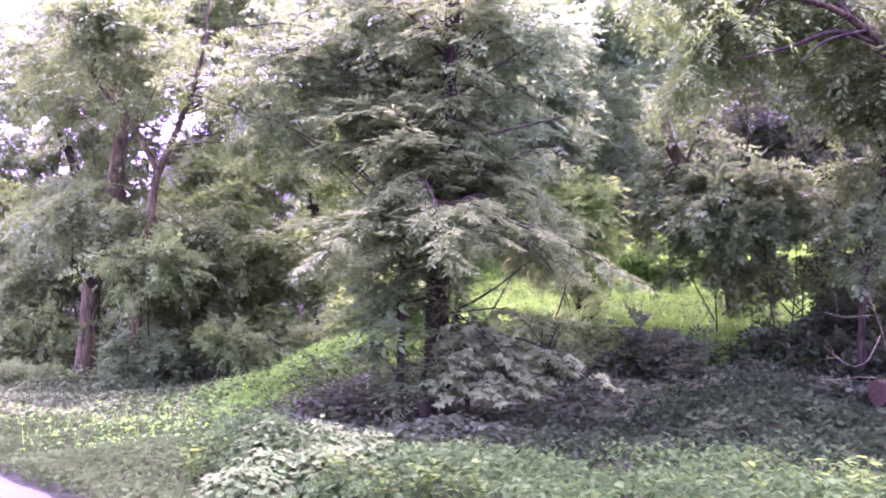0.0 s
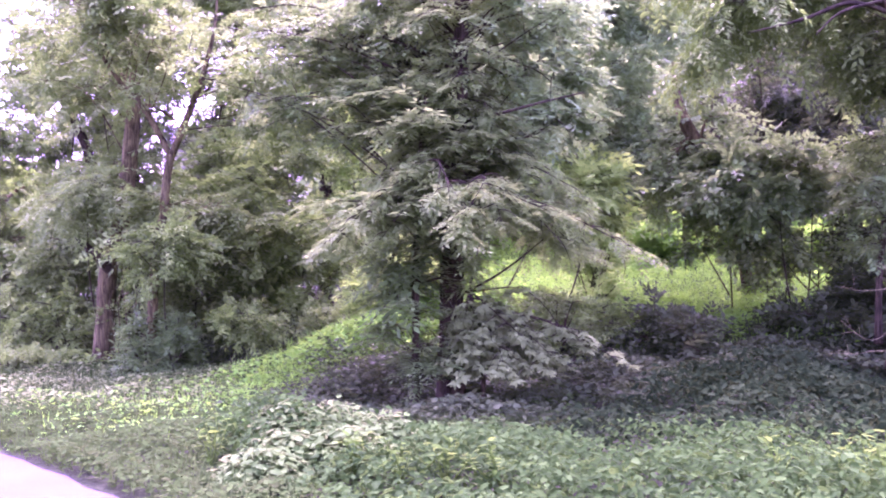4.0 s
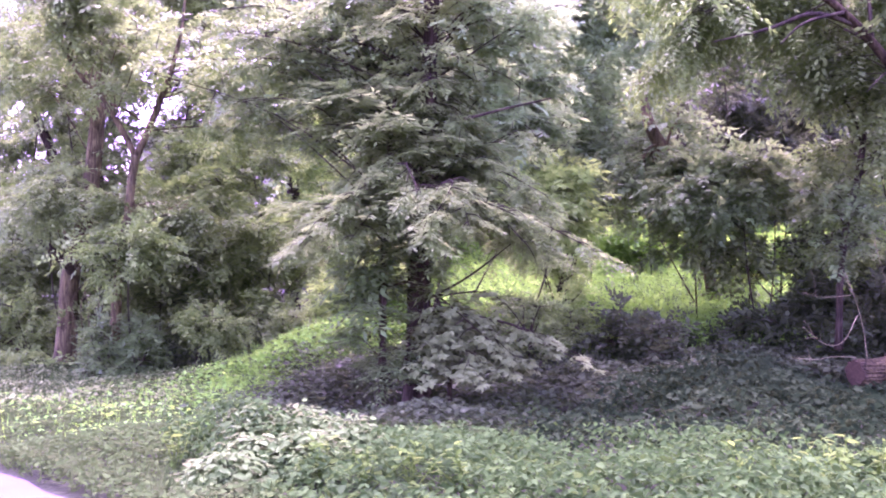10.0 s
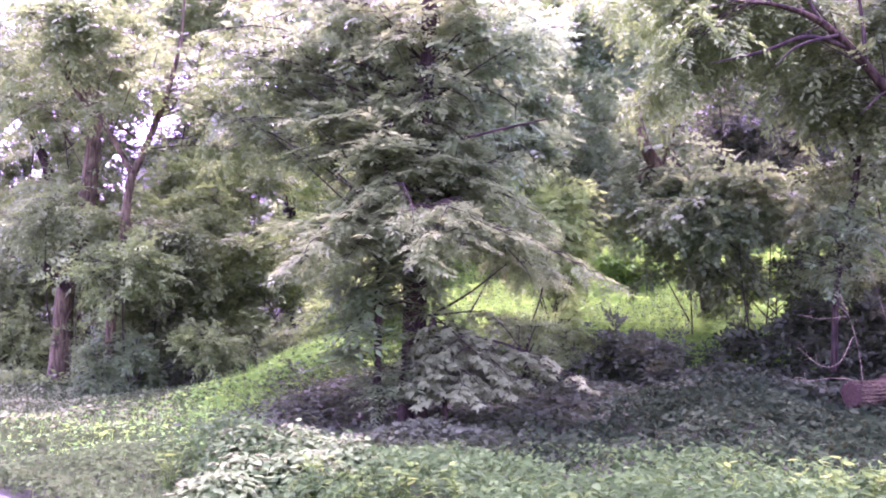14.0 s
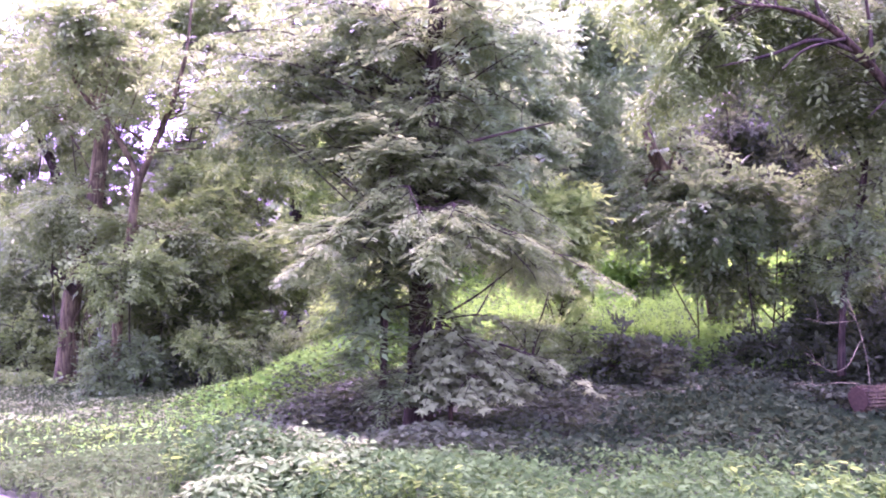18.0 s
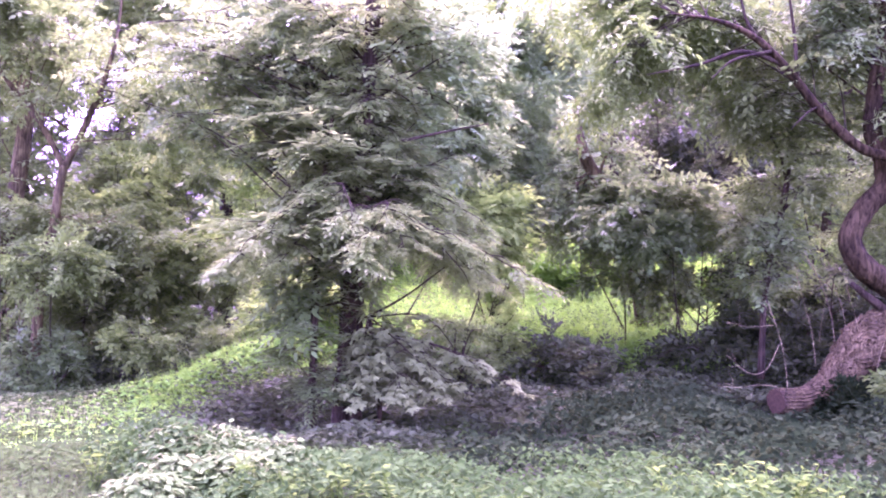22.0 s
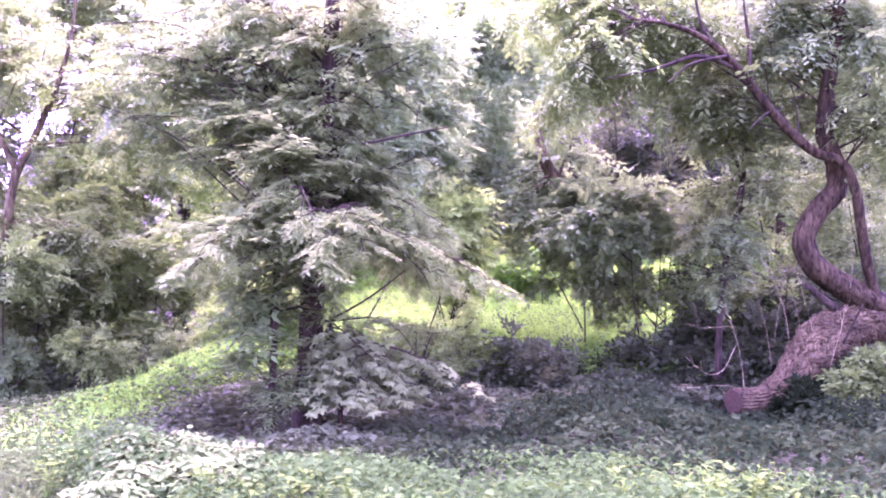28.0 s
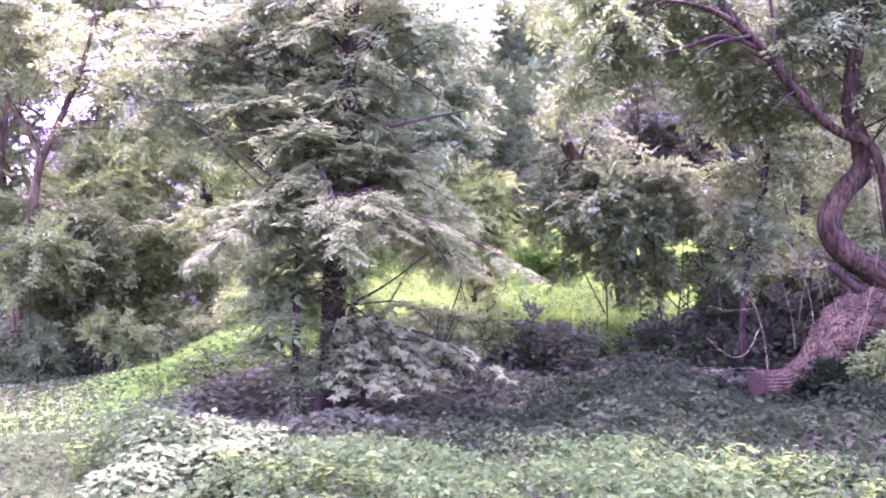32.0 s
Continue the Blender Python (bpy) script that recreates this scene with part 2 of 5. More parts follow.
def tube(line, sides=8, rough=0.0, seed=0, close=True):
    """Vertices and faces of a tapering round stem along a line of (x, y, z, radius)."""
    rng = np.random.default_rng(seed)
    p, r = line[:, :3], line[:, 3]
    t = unit(np.gradient(p, axis=0))
    ref = np.array([0.0, 1.0, 0.0]) if abs(t[:, 1]).max() < 0.95 else np.array([1.0, 0.0, 0.0])
    u = unit(np.cross(t, ref))
    w = np.cross(t, u)
    a = np.linspace(0, 2 * np.pi, sides, endpoint=False)
    rr = r[:, None] * (1 + rough * rng.normal(size=(len(p), sides)) + rough * 1.2 * rng.normal(size=(1, sides)))
    v = p[:, None] + rr[..., None] * (u[:, None] * np.cos(a)[None, :, None] + w[:, None] * np.sin(a)[None, :, None])
    v = v.reshape(-1, 3)
    n = len(p)
    f = [(i * sides + j, i * sides + (j + 1) % sides, (i + 1) * sides + (j + 1) % sides, (i + 1) * sides + j) for i in range(n - 1) for j in range(sides)]
    if close:
        f += [tuple(range(sides))[::-1], tuple(range((n - 1) * sides, n * sides))]
    return v, f


def merged(pieces):
    vs, fs, k = [], [], 0
    for v, f in pieces:
        vs.append(np.asarray(v))
        fs += [tuple(i + k for i in q) for q in f]
        k += len(v)
    return np.vstack(vs), fs


def leaves_mesh(name, base, axis, normal, length, width, mat, parent=None, label="", broad=False):
    """Many leaves in one mesh: each is a blade folded along its midrib, with its own length and width."""
    n = len(base)
    axis, length, width = unit(axis), np.broadcast_to(length, n)[:, None], np.broadcast_to(width, n)[:, None]
    side = unit(np.cross(axis, normal))
    up = np.cross(side, axis)
    if broad:
        rows = ((0, 0, 0), (0.26, 0.46, 0.10), (0.62, 0.42, 0.05), (1, 0, -0.16), (0.62, -0.42, 0.05), (0.26, -0.46, 0.10))
        quads = ((0, 1, 2, 3), (0, 3, 4, 5))
        per = 4
    else:
        rows = ((0, 0, 0), (0.42, 0.5, 0.10), (1, 0, -0.10), (0.42, -0.5, 0.10))
        quads = ((0, 1, 2), (0, 2, 3))
        per = 3
    v = np.stack([base + axis * length * a + side * width * b + up * width * c for a, b, c in rows], 1)
    k = len(rows)
    q = (np.arange(n)[:, None, None] * k + np.array(quads)[None]).reshape(-1)
    me = bpy.data.meshes.new(name)
    me.vertices.add(n * k)
    me.vertices.foreach_set("co", v.reshape(-1))
    me.loops.add(len(q))
    me.loops.foreach_set("vertex_index", q.astype(np.int32))
    me.polygons.add(2 * n)
    me.polygons.foreach_set("loop_start", np.arange(2 * n, dtype=np.int32) * per)
    me.update(calc_edges=True)
    me.materials.append(mat)
    ob = new(name, me)
    ob.parent = parent
    return tagged(ob, label)


STYLES = {
    # leaflets a spray, spray length, leaf length, leaf width, tilt, droop, leaf angle, unevenness
    "pinnate": (13, 0.46, 0.14, 0.046, 0.35, 0.50, 62, 0.20),
    "fine": (9, 0.34, 0.125, 0.052, 0.42, 0.28, 55, 0.22),
    "layered": (9, 0.36, 0.175, 0.054, 0.18, 0.16, 56, 0.12),
    "star": (6, 0.10, 0.17, 0.070, 0.20, 0.10, 0, 0.10),
    "broad": (6, 0.32, 0.155, 0.085, 0.42, 0.32, 50, 0.22),
    "leafy": (7, 0.38, 0.175, 0.078, 0.36, 0.28, 55, 0.20),
    "far": (8, 0.62, 0.27, 0.13, 0.55, 0.35, 55, 0.25),
}


def sprays(rng, origin, heading, style, size=1.0):
    """Leaves of many sprays: leaflets to both sides of a drooping stalk."""
    k, length, ll, lw, tilt, droop, ang, loose = STYLES[style]
    m = len(origin)
    d = unit(heading)
    u = np.array([0, 0, 1.0]) + tilt * rng.normal(size=(m, 3))
    u = unit(u - d * (u * d).sum(1, keepdims=True))
    s = np.cross(d, u)
    t = np.linspace(0.12, 1, k)[None, :, None]
    span = (length * size * rng.uniform(0.7, 1.25, (m, 1)))[..., None]
    pos = origin[:, None] + d[:, None] * span * t
    pos = pos - np.array([0, 0, 1.0]) * droop * span * t ** 2
    sign = np.where(np.arange(k) % 2 == 0, 1.0, -1.0)
    sign[-1] = 0
    a = np.radians(ang) * np.ones(k)
    a[-1] = 0
    if style == "star":
        a, sign = np.radians(np.linspace(-115, 115, k)), np.ones(k)
        pos = origin[:, None] + d[:, None] * span + 0 * pos
    ax = d[:, None] * np.cos(a)[None, :, None] + s[:, None] * (np.sin(a) * sign)[None, :, None]
    ax = ax - np.array([0, 0, 1.0]) * droop * 0.9 * t + loose * rng.normal(size=(m, k, 3))
    nrm = np.repeat(u[:, None], k, 1) + 1.2 * loose * rng.normal(size=(m, k, 3))
    if style == "star":
        ax = ax - np.array([0, 0, 0.28]) * rng.uniform(0.2, 1.6, (m, 1, 1))
    sz = size * rng.uniform(0.65, 1.2, (m, k))
    return pos.reshape(-1, 3), ax.reshape(-1, 3), nrm.reshape(-1, 3), (ll * sz).reshape(-1), (lw * sz).reshape(-1)


def limb(tree, start, end, radius, rng, style, leaf_mat, bark, subs=9, sub_len=0.7, per=6, arch=0.15, flat=0.35, size=1.0, sag=0.15, bare=0.25, dip=0.15, level=1.0, name="limb"):
    """A limb with side twigs in one mesh, and its foliage as a part of it."""
    start, end = np.array(start, float), np.array(end, float)
    span = np.linalg.norm(end - start)
    mid = (start + end) / 2 + np.array([0, 0, arch * span]) + 0.07 * span * rng.normal(size=3)
    line = spline([(*start, radius), (*mid, radius * 0.6), (*end, radius * 0.2)], 5)
    pieces = [tube(line, 6, 0.04, int(rng.integers(1e6)))]
    tang = unit(np.gradient(line[:, :3], axis=0))
    org, hdg, joints = [], [], []
    for i in range(subs):
        f = bare + (1 - bare) * (i + rng.uniform(0, 1)) / subs
        j = min(int(f * (len(line) - 1)), len(line) - 2)
        q = line[j, :3] + (line[j + 1, :3] - line[j, :3]) * (f * (len(line) - 1) - j)
        v = rng.normal(size=3) * np.array([1, 1, flat]) + tang[j] * 0.7
        v = unit(v)
        ln = sub_len * rng.uniform(0.55, 1.2) * (1.15 - 0.4 * f)
        tip = q + v * ln - np.array([0, 0, sag * ln])
        seg = spline([(*q, radius * 0.22 + 0.004), (*(q + v * ln * 0.55), radius * 0.12 + 0.003), (*tip, 0.002)], 3)
        tv, tf = tube(seg, 4, close=False)
        pieces.append((tv, tf))
        joints.append((j * 6, sum(len(a) for a, b in pieces[:-1])))
        w = np.linspace(0.2, 1, per)[:, None]
        org.append(q + (tip - q) * w + rng.normal(size=(per, 3)) * 0.05 * ln)
        hdg.append(v + rng.normal(size=(per, 3)) * np.array([0.75, 0.75, 0.75 * flat]) + np.array([0, 0, -dip]))
    hdg[:] = [h * np.array([1, 1, level]) for h in hdg]
    v, f = merged(pieces)
    f += [(a, b, b + 1) for a, b in joints]
    ob = mesh_object(name, v.tolist(), f, bark, tree, smooth=True)
    leaves_mesh("leaves", *sprays(rng, np.vstack(org), np.vstack(hdg), style, size), leaf_mat, ob)
    return ob


def trunk_part(tree, points, bark, name="trunk", sides=14, rough=0.035, seed=1, flare=0.35):
    line = spline(points, 7)
    k = np.arange(len(line))
    line[:, 3] *= 1 + flare * np.exp(-k / 2.5)
    v, f = tube(line, sides, rough, seed)
    mesh_object(name, v.tolist(), f, bark, tree, smooth=True)
    return line


def tree_at(base, name, label, category="tree", group=""):
    e = new(name)
    e.location = base
    return tagged(e, label, category, group)


def crown(tree, line, centre, radii, n, rng, style, leaf_mat, bark, base, radius=0.05, first=2, **more):
    """Limbs from the stem out into a loose ellipsoid, low ones starting low."""
    c, r = np.array(centre, float) - base, np.array(radii, float)
    for i in range(n):
        v = unit(rng.normal(size=3)) * rng.uniform(0.3, 1.25)
        end = c + v * r
        reach = np.linalg.norm(line[first:, :3] - end, axis=1)
        want = end - np.array([0, 0, 0.45 * reach.min()])
        j = int(np.argmin(np.linalg.norm(line[first:, :3] - want, axis=1) + 0.6 * rng.uniform(size=len(line) - first))) + first
        limb(tree, line[j, :3], end, min(radius, line[j, 3] * 0.55), rng, style, leaf_mat, bark, **more)


def local(points, base):
    return [(p[0] - base[0], p[1] - base[1], p[2] - base[2], *p[3:]) for p in points]


# ---- ground and path ----
def ground_sheet():
    u = np.linspace(-1, 1, 221)
    xs = 26 * u + 600 * u ** 7
    ys = 13 + 26 * u + 600 * u ** 7
    gx, gy = np.meshgrid(xs, ys)
    gz = land(gx, gy)
    n = len(u)
    v = np.stack([gx, gy, gz], -1).reshape(-1, 3)
    f = [(i * n + j, i * n + j + 1, (i + 1) * n + j + 1, (i + 1) * n + j) for i in range(n - 1) for j in range(n - 1)]
    ob = mesh_object("ground", v.tolist(), f, SOIL, smooth=True)
    tagged(ob, "brown woodland soil under leaf litter on a rising bank", "ground", kind="structure")


def asphalt_path():
    """A worn path that runs past the eye and away to the side, with an uneven edge."""
    rng = np.random.default_rng(4)
    pieces = []
    s = np.linspace(-30, 40, 141)
    edge = 3.95 / math.sqrt(2) + 0.03 * rng.normal(size=len(s)) + 0.05 * np.sin(s * 0.9)
    dirn, side = np.array([-1, 1]) / math.sqrt(2), np.array([1, 1]) / math.sqrt(2)
    rows = []
    for t, e in zip(s, edge):
        for w, z in ((-1.2, -0.05), (-1.2, 0.02), (0.4, 0.035), (e - 0.02, 0.022), (e, -0.05)):
            q = dirn * t + side * w
            rows.append((q[0], q[1], z + max(0.0, float(land(q[0], q[1]))) * 1.0))
    f = [(i * 5 + j, i * 5 + j + 1, (i + 1) * 5 + j + 1, (i + 1) * 5 + j) for i in range(len(s) - 1) for j in range(4)]
    ob = mesh_object("path", rows, f, ASPHALT)
    tagged(ob, "pale grey worn asphalt path with a ragged edge", "path", kind="structure")


ground_sheet()
asphalt_path()


# ---- low growth ----
def scatter(rng, n, xr, yr, keep):
    """Random spots in a rectangle, kept with the chance that keep(x, y) gives."""
    x, y = rng.uniform(*xr, n), rng.uniform(*yr, n)
    m = rng.uniform(size=n) < keep(x, y)
    return x[m], y[m]


def lean(rng, n, tilt):
    return unit(np.array([0, 0, 1.0]) + tilt * rng.normal(size=(n, 3)))


def flat_axis(rng, n, dip=0.25):
    a = rng.uniform(0, 2 * np.pi, n)
    return np.stack([np.cos(a), np.sin(a), -dip + 0.3 * rng.normal(size=n)], 1)


def mat_edge(x):
    """Far edge of the vine bed."""
    return 8.7 + 0.25 * np.sin(1.7 * x) + 4.2 * ss((x - 0.2) / 3.2) - 0.5 * ss((-1.2 - x) / 1.0)


def mat_height(x, y):
    humps = 0.10 * np.sin(1.9 * x + 0.7 * y) * np.sin(1.5 * y - 0.3 * x) + 0.08 * np.sin(4.1 * x + 2.0) * np.sin(3.7 * y + x) + 0.035 * np.sin(8.7 * x + 1.1 * y) * np.sin(7.9 * y - 2.3 * x)
    bush = 0.30 * np.exp(-((x + 1.75) / 0.75) ** 2 - ((y - 7.9) / 0.8) ** 2)
    bank = 0.26 * ss((x - 0.6) / 1.8) * ss((y - 9.0) / 3.0) - 0.38 * ss((x - 3.8) / 1.4) * ss((y - 10.9) / 1.0)
    return land(x, y) + 0.22 + humps + bush + bank


def vine_bed():
    rng = np.random.default_rng(11)
    bed = tagged(new("vine_bed"), "sprawling bed of broad-leaved green vines beside the path", "vines", kind="stuff")
    inside = lambda x, y: ((y < mat_edge(x)) & (x + 0.62 * y > 2.6) & (x + y > 4.9)).astype(float)
    x, y = scatter(rng, 260000, (-4.5, 10), (4.8, 14), inside)
    # larger leaves of the far right bed, coloured darker to stand for shade
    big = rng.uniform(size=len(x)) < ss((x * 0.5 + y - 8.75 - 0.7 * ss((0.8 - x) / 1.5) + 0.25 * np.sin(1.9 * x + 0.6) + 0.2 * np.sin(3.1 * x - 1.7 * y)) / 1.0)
    for name, pick, low, high, width, tilt, mat, broad in (("leaves", ~big & (rng.uniform(size=len(x)) < 0.80), 0.045, 0.090, 0.46, 0.46, LEAF_VINE, True), ("shaded_vine_leaves", big & (rng.uniform(size=len(x)) < 0.27), 0.070, 0.130, 0.46, 0.40, LEAF_VINE_SHADE, True)):
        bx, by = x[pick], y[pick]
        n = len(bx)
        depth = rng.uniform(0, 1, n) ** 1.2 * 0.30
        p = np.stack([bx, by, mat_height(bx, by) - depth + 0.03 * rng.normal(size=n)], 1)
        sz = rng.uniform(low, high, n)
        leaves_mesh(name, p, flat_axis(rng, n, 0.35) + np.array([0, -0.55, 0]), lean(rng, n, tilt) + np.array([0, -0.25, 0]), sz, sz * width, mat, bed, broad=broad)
    # the nearest leaves, each on its own
    shapes = []
    for i in range(6):
        ln = 0.06 + 0.01 * i
        ob = leaves_mesh("leaf", np.zeros((1, 3)), np.array([[1.0, 0, -0.15]]), lean(rng, 1, 0.15), ln, ln * 0.6, LEAF_SINGLE, bed, broad=True)
        ob.location = (0.5 + 0.3 * i, 5.6, float(mat_height(0.5 + 0.3 * i, 5.6)))
        shapes.append(ob.data)
    for i in range(280):
        qx, qy = rng.uniform(-2.6, 3.4), rng.uniform(5.5, 7.2)
        if qx + 0.62 * qy < 2.7 or qx + qy < 5.0:
            continue
        ob = new("leaf", shapes[i % 6])
        ob.parent = bed
        ob.matrix_basis = pose(qx, qy, float(mat_height(qx, qy)) + rng.uniform(0.0, 0.05), rng.normal() * 12, rng.normal() * 12, rng.uniform(0, 360))


def on_verge(x, y):
    """Share of open weeds: everywhere beyond the vines and the path but the shaded bank."""
    return ((y > mat_edge(x) - 0.2) | (x + 0.62 * y <= 2.7)) & (x + y > 4.06)


# zone of the bank where dark leaf colour stands in for tree shade
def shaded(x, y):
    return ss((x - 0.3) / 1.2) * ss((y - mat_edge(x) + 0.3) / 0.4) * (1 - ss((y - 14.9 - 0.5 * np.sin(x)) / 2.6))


# ground under the tall tree whose growth is coloured dark for its shade
def hollow(x, y):
    return np.exp(-((x + 0.9) / 1.45) ** 4 - ((y - 11.2 + 0.25 * (x + 0.9)) / 1.5) ** 4)


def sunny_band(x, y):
    """The face of the spur, from the verge up to the crest, where brighter leaf colour stands for sunlight."""
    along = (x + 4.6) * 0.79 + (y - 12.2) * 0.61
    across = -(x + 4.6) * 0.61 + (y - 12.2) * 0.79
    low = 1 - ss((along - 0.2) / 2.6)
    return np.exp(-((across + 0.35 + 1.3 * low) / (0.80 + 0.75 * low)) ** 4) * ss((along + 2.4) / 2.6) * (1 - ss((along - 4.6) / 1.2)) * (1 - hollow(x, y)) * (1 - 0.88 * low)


def clumpy(x, y):
    return 0.5 + 0.5 * np.sin(2.1 * x + 1.3 * np.sin(1.7 * y)) * np.sin(2.4 * y + 0.9 * np.sin(2.3 * x))


def weeds(name, label, seed, n, xr, yr, keep, height, leaf, width, mat, blades=0, category="weeds"):
    """A stand of low plants: leaves at all heights, thicker in clumps, and some upright blades."""
    rng = np.random.default_rng(seed)
    plot = tagged(new(name), label, category, kind="stuff")
    x, y = scatter(rng, n, xr, yr, keep)
    k = len(x)
    top = height * (0.35 + 0.65 * clumpy(x, y))
    p = np.stack([x, y, land(x, y) + top * rng.uniform(0, 1, k) ** 0.6], 1)
    sz = rng.uniform(leaf * 0.55, leaf * 1.25, k)
    leaves_mesh("leaves", p, flat_axis(rng, k, 0.05), lean(rng, k, 0.5), sz, sz * width, mat, plot)
    if blades:
        x, y = scatter(rng, blades, xr, yr, keep)
        k = len(x)
        p = np.stack([x, y, land(x, y)], 1)
        ln = height * rng.uniform(0.5, 1.3, k)
        leaves_mesh("blades", p, np.array([0, 0, 1.0]) + 0.4 * rng.normal(size=(k, 3)), flat_axis(rng, k, 0), ln, 0.014, mat, plot)


def slope_growth():
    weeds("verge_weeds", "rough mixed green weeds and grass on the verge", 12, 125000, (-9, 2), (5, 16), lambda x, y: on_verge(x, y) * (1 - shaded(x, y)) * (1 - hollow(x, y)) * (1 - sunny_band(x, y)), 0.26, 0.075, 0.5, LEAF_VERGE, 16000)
    # sunlight on the spur is put into the leaf colour
    weeds("bank_weeds", "short weeds on the spur, leaf colour brightened for sunlight", 13, 210000, (-7, 2), (8.4, 17), lambda x, y: on_verge(x, y) * sunny_band(x, y), 0.28, 0.085, 0.5, LEAF_GRASS, 26000)
    weeds("bank_grass", "dull green grass behind the spur", 20, 40000, (-4, 3), (13, 20), lambda x, y: (1 - shaded(x, y)) * (1 - sunny_band(x, y)) * (1 - hollow(x, y)), 0.25, 0.08, 0.5, LEAF_FRESH, 10000)
    weeds("spur_herbs", "leafy herbs dotted over the sunlit spur", 18, 8000, (-4.5, 0.5), (11, 17), lambda x, y: on_verge(x, y) * (1 - shaded(x, y)) * (1 - hollow(x, y)) * clumpy(x, y), 0.34, 0.09, 0.5, LEAF_VERGE)
    # the bank's shade is put into this leaf colour
    weeds("bank_undergrowth", "leafy undergrowth on the bank, coloured dark for its shade", 14, 90000, (-0.5, 12), (11, 21), shaded, 0.40, 0.11, 0.6, LEAF_SHADE)
    # shade under the tree is painted with the dark leaf tone
    weeds("hollow_undergrowth", "leafy undergrowth round the tall tree's foot, coloured dark for shade", 17, 52000, (-3.0, 1.4), (9, 14), hollow, 0.42, 0.10, 0.45, LEAF_SHADE)
    weeds("gully_vines", "grey-green vine cover at the mouth of the gully", 19, 30000, (-9, -2.6), (10.2, 15.5), lambda x, y: ss((y - 10.2) / 1.0) * (1 - ss((x + 3.9) / 1.2)) * (1 - sunny_band(x, y)), 0.26, 0.085, 0.55, LEAF_CREEP, 0, "vines")
    weeds("meadow_grass", "sunlit yellow-green grass in the clearing", 15, 80000, (-2, 20), (15.2, 36), lambda x, y: ss((y - 15.2) / 3.0), 0.50, 0.12, 0.4, LEAF_LIME, 30000, "grass")
    weeds("meadow_herbs", "leafy green herbs where the clearing meets the shade", 21, 42000, (-1, 12), (14.2, 19.5), lambda x, y: ss((y - 14.2) / 1.6) * (1 - ss((y - 16.2) / 3.0)) * (0.3 + 0.7 * clumpy(x, y)), 0.55, 0.11, 0.45, LEAF_GRASS, 9000)
    weeds("gully_undergrowth", "dull green undergrowth on the gully floor", 16, 24000, (-16, -2), (15, 30), lambda x, y: 1.0 + 0 * x, 0.5, 0.12, 0.5, LEAF_FRESH)


vine_bed()
slope_growth()


# ---- trees ----
def main_tree():
    rng = np.random.default_rng(21)
    base = np.array((-0.34, 11.50, -0.19))
    t = tree_at(base, "tree", "tall dark tree in tiers of grey-green drooping leaves on the bank")
    line = trunk_part(t, local([(*(-0.36, 11.50, -0.26), 0.18), (*(-0.34, 11.50, 0.75), 0.16), (*(-0.31, 11.50, 1.81), 0.148), (*(-0.24, 11.50, 3.01), 0.125), (*(-0.19, 11.50, 3.94), 0.110), (*(-0.15, 11.50, 4.67), 0.103), (*(-0.12, 11.50, 5.61), 0.095), (*(-0.07, 11.60, 8.33), 0.07)], base), BARK)
    # tiers that droop off the trunk, wide below and narrow above
    n = 66
    for i in range(n):
        f = i / n
        z = 2.45 + 1.8 * f ** 1.2 + rng.uniform(-0.08, 0.08)
        a = i * 2.39996 + rng.uniform(-0.3, 0.3)
        ln = np.interp(f, (0, 0.2, 0.45, 0.7, 0.85, 1), (1.35, 1.85, 1.35, 0.85, 0.55, 0.30)) * rng.uniform(0.6, 1.12) * (1.12 if math.cos(a) > 0.3 and f < 0.35 else 1.0)
        if f > 0.45 and math.sin(a) < 0.1 and -0.85 < math.cos(a) < 0.8:
            continue
        j = int(np.argmin(abs(line[:, 2] + base[2] - z)))
        end = line[j, :3] + np.array([math.cos(a) * ln, math.sin(a) * ln, -0.36 * ln])
        limb(t, line[j, :3], end, 0.016, rng, "layered", LEAF_MAIN, BARK, subs=13, sub_len=0.42, per=10, size=0.54, arch=0.16, flat=0.14, bare=0.12, dip=0.26 + 0.55 * f, sag=0.28, level=0.6)
    crown(t, line, (-2.38, 13.00, 4.90), (1.9, 0.9, 1.15), 16, rng, "fine", LEAF_OLIVE, BARK, base, 0.014, subs=11, sub_len=0.6, per=7, bare=0.2, size=0.72)
    crown(t, line, (-2.20, 12.90, 4.80), (1.9, 0.8, 1.1), 16, rng, "fine", LEAF_DARK, BARK, base, 0.012, subs=10, sub_len=0.6, per=7, bare=0.25, size=0.72)
    crown(t, line, (-2.03, 12.80, 4.95), (1.7, 0.8, 1.1), 20, rng, "leafy", LEAF_DARK, BARK, base, 0.014, subs=10, sub_len=0.6, per=7, bare=0.3, size=0.55)
    crown(t, line, (-1.25, 12.00, 3.95), (0.75, 0.5, 0.5), 10, rng, "layered", LEAF_MAIN, BARK, base, 0.02, subs=8, sub_len=0.45, per=5, size=0.95, bare=0.3, flat=0.15, level=0.4)
    crown(t, line, (0.85, 12.60, 5.05), (0.7, 0.8, 1.0), 14, rng, "leafy", LEAF_PALE, BARK, base, 0.014, subs=10, sub_len=0.6, per=6, bare=0.25, size=0.62)
    crown(t, line, (0.80, 12.30, 3.85), (0.6, 0.5, 0.8), 8, rng, "layered", LEAF_PALE, BARK, base, 0.014, subs=8, sub_len=0.5, per=5, bare=0.35, size=0.75, level=0.8, sag=0.3)
    for i in range(18):
        z = 4.15 + 1.75 * i / 18
        a = radians(-90) + 1.9 * math.sin(i * 2.3)
        ln = rng.uniform(0.35, 0.75)
        j = int(np.argmin(abs(line[:, 2] + base[2] - z)))
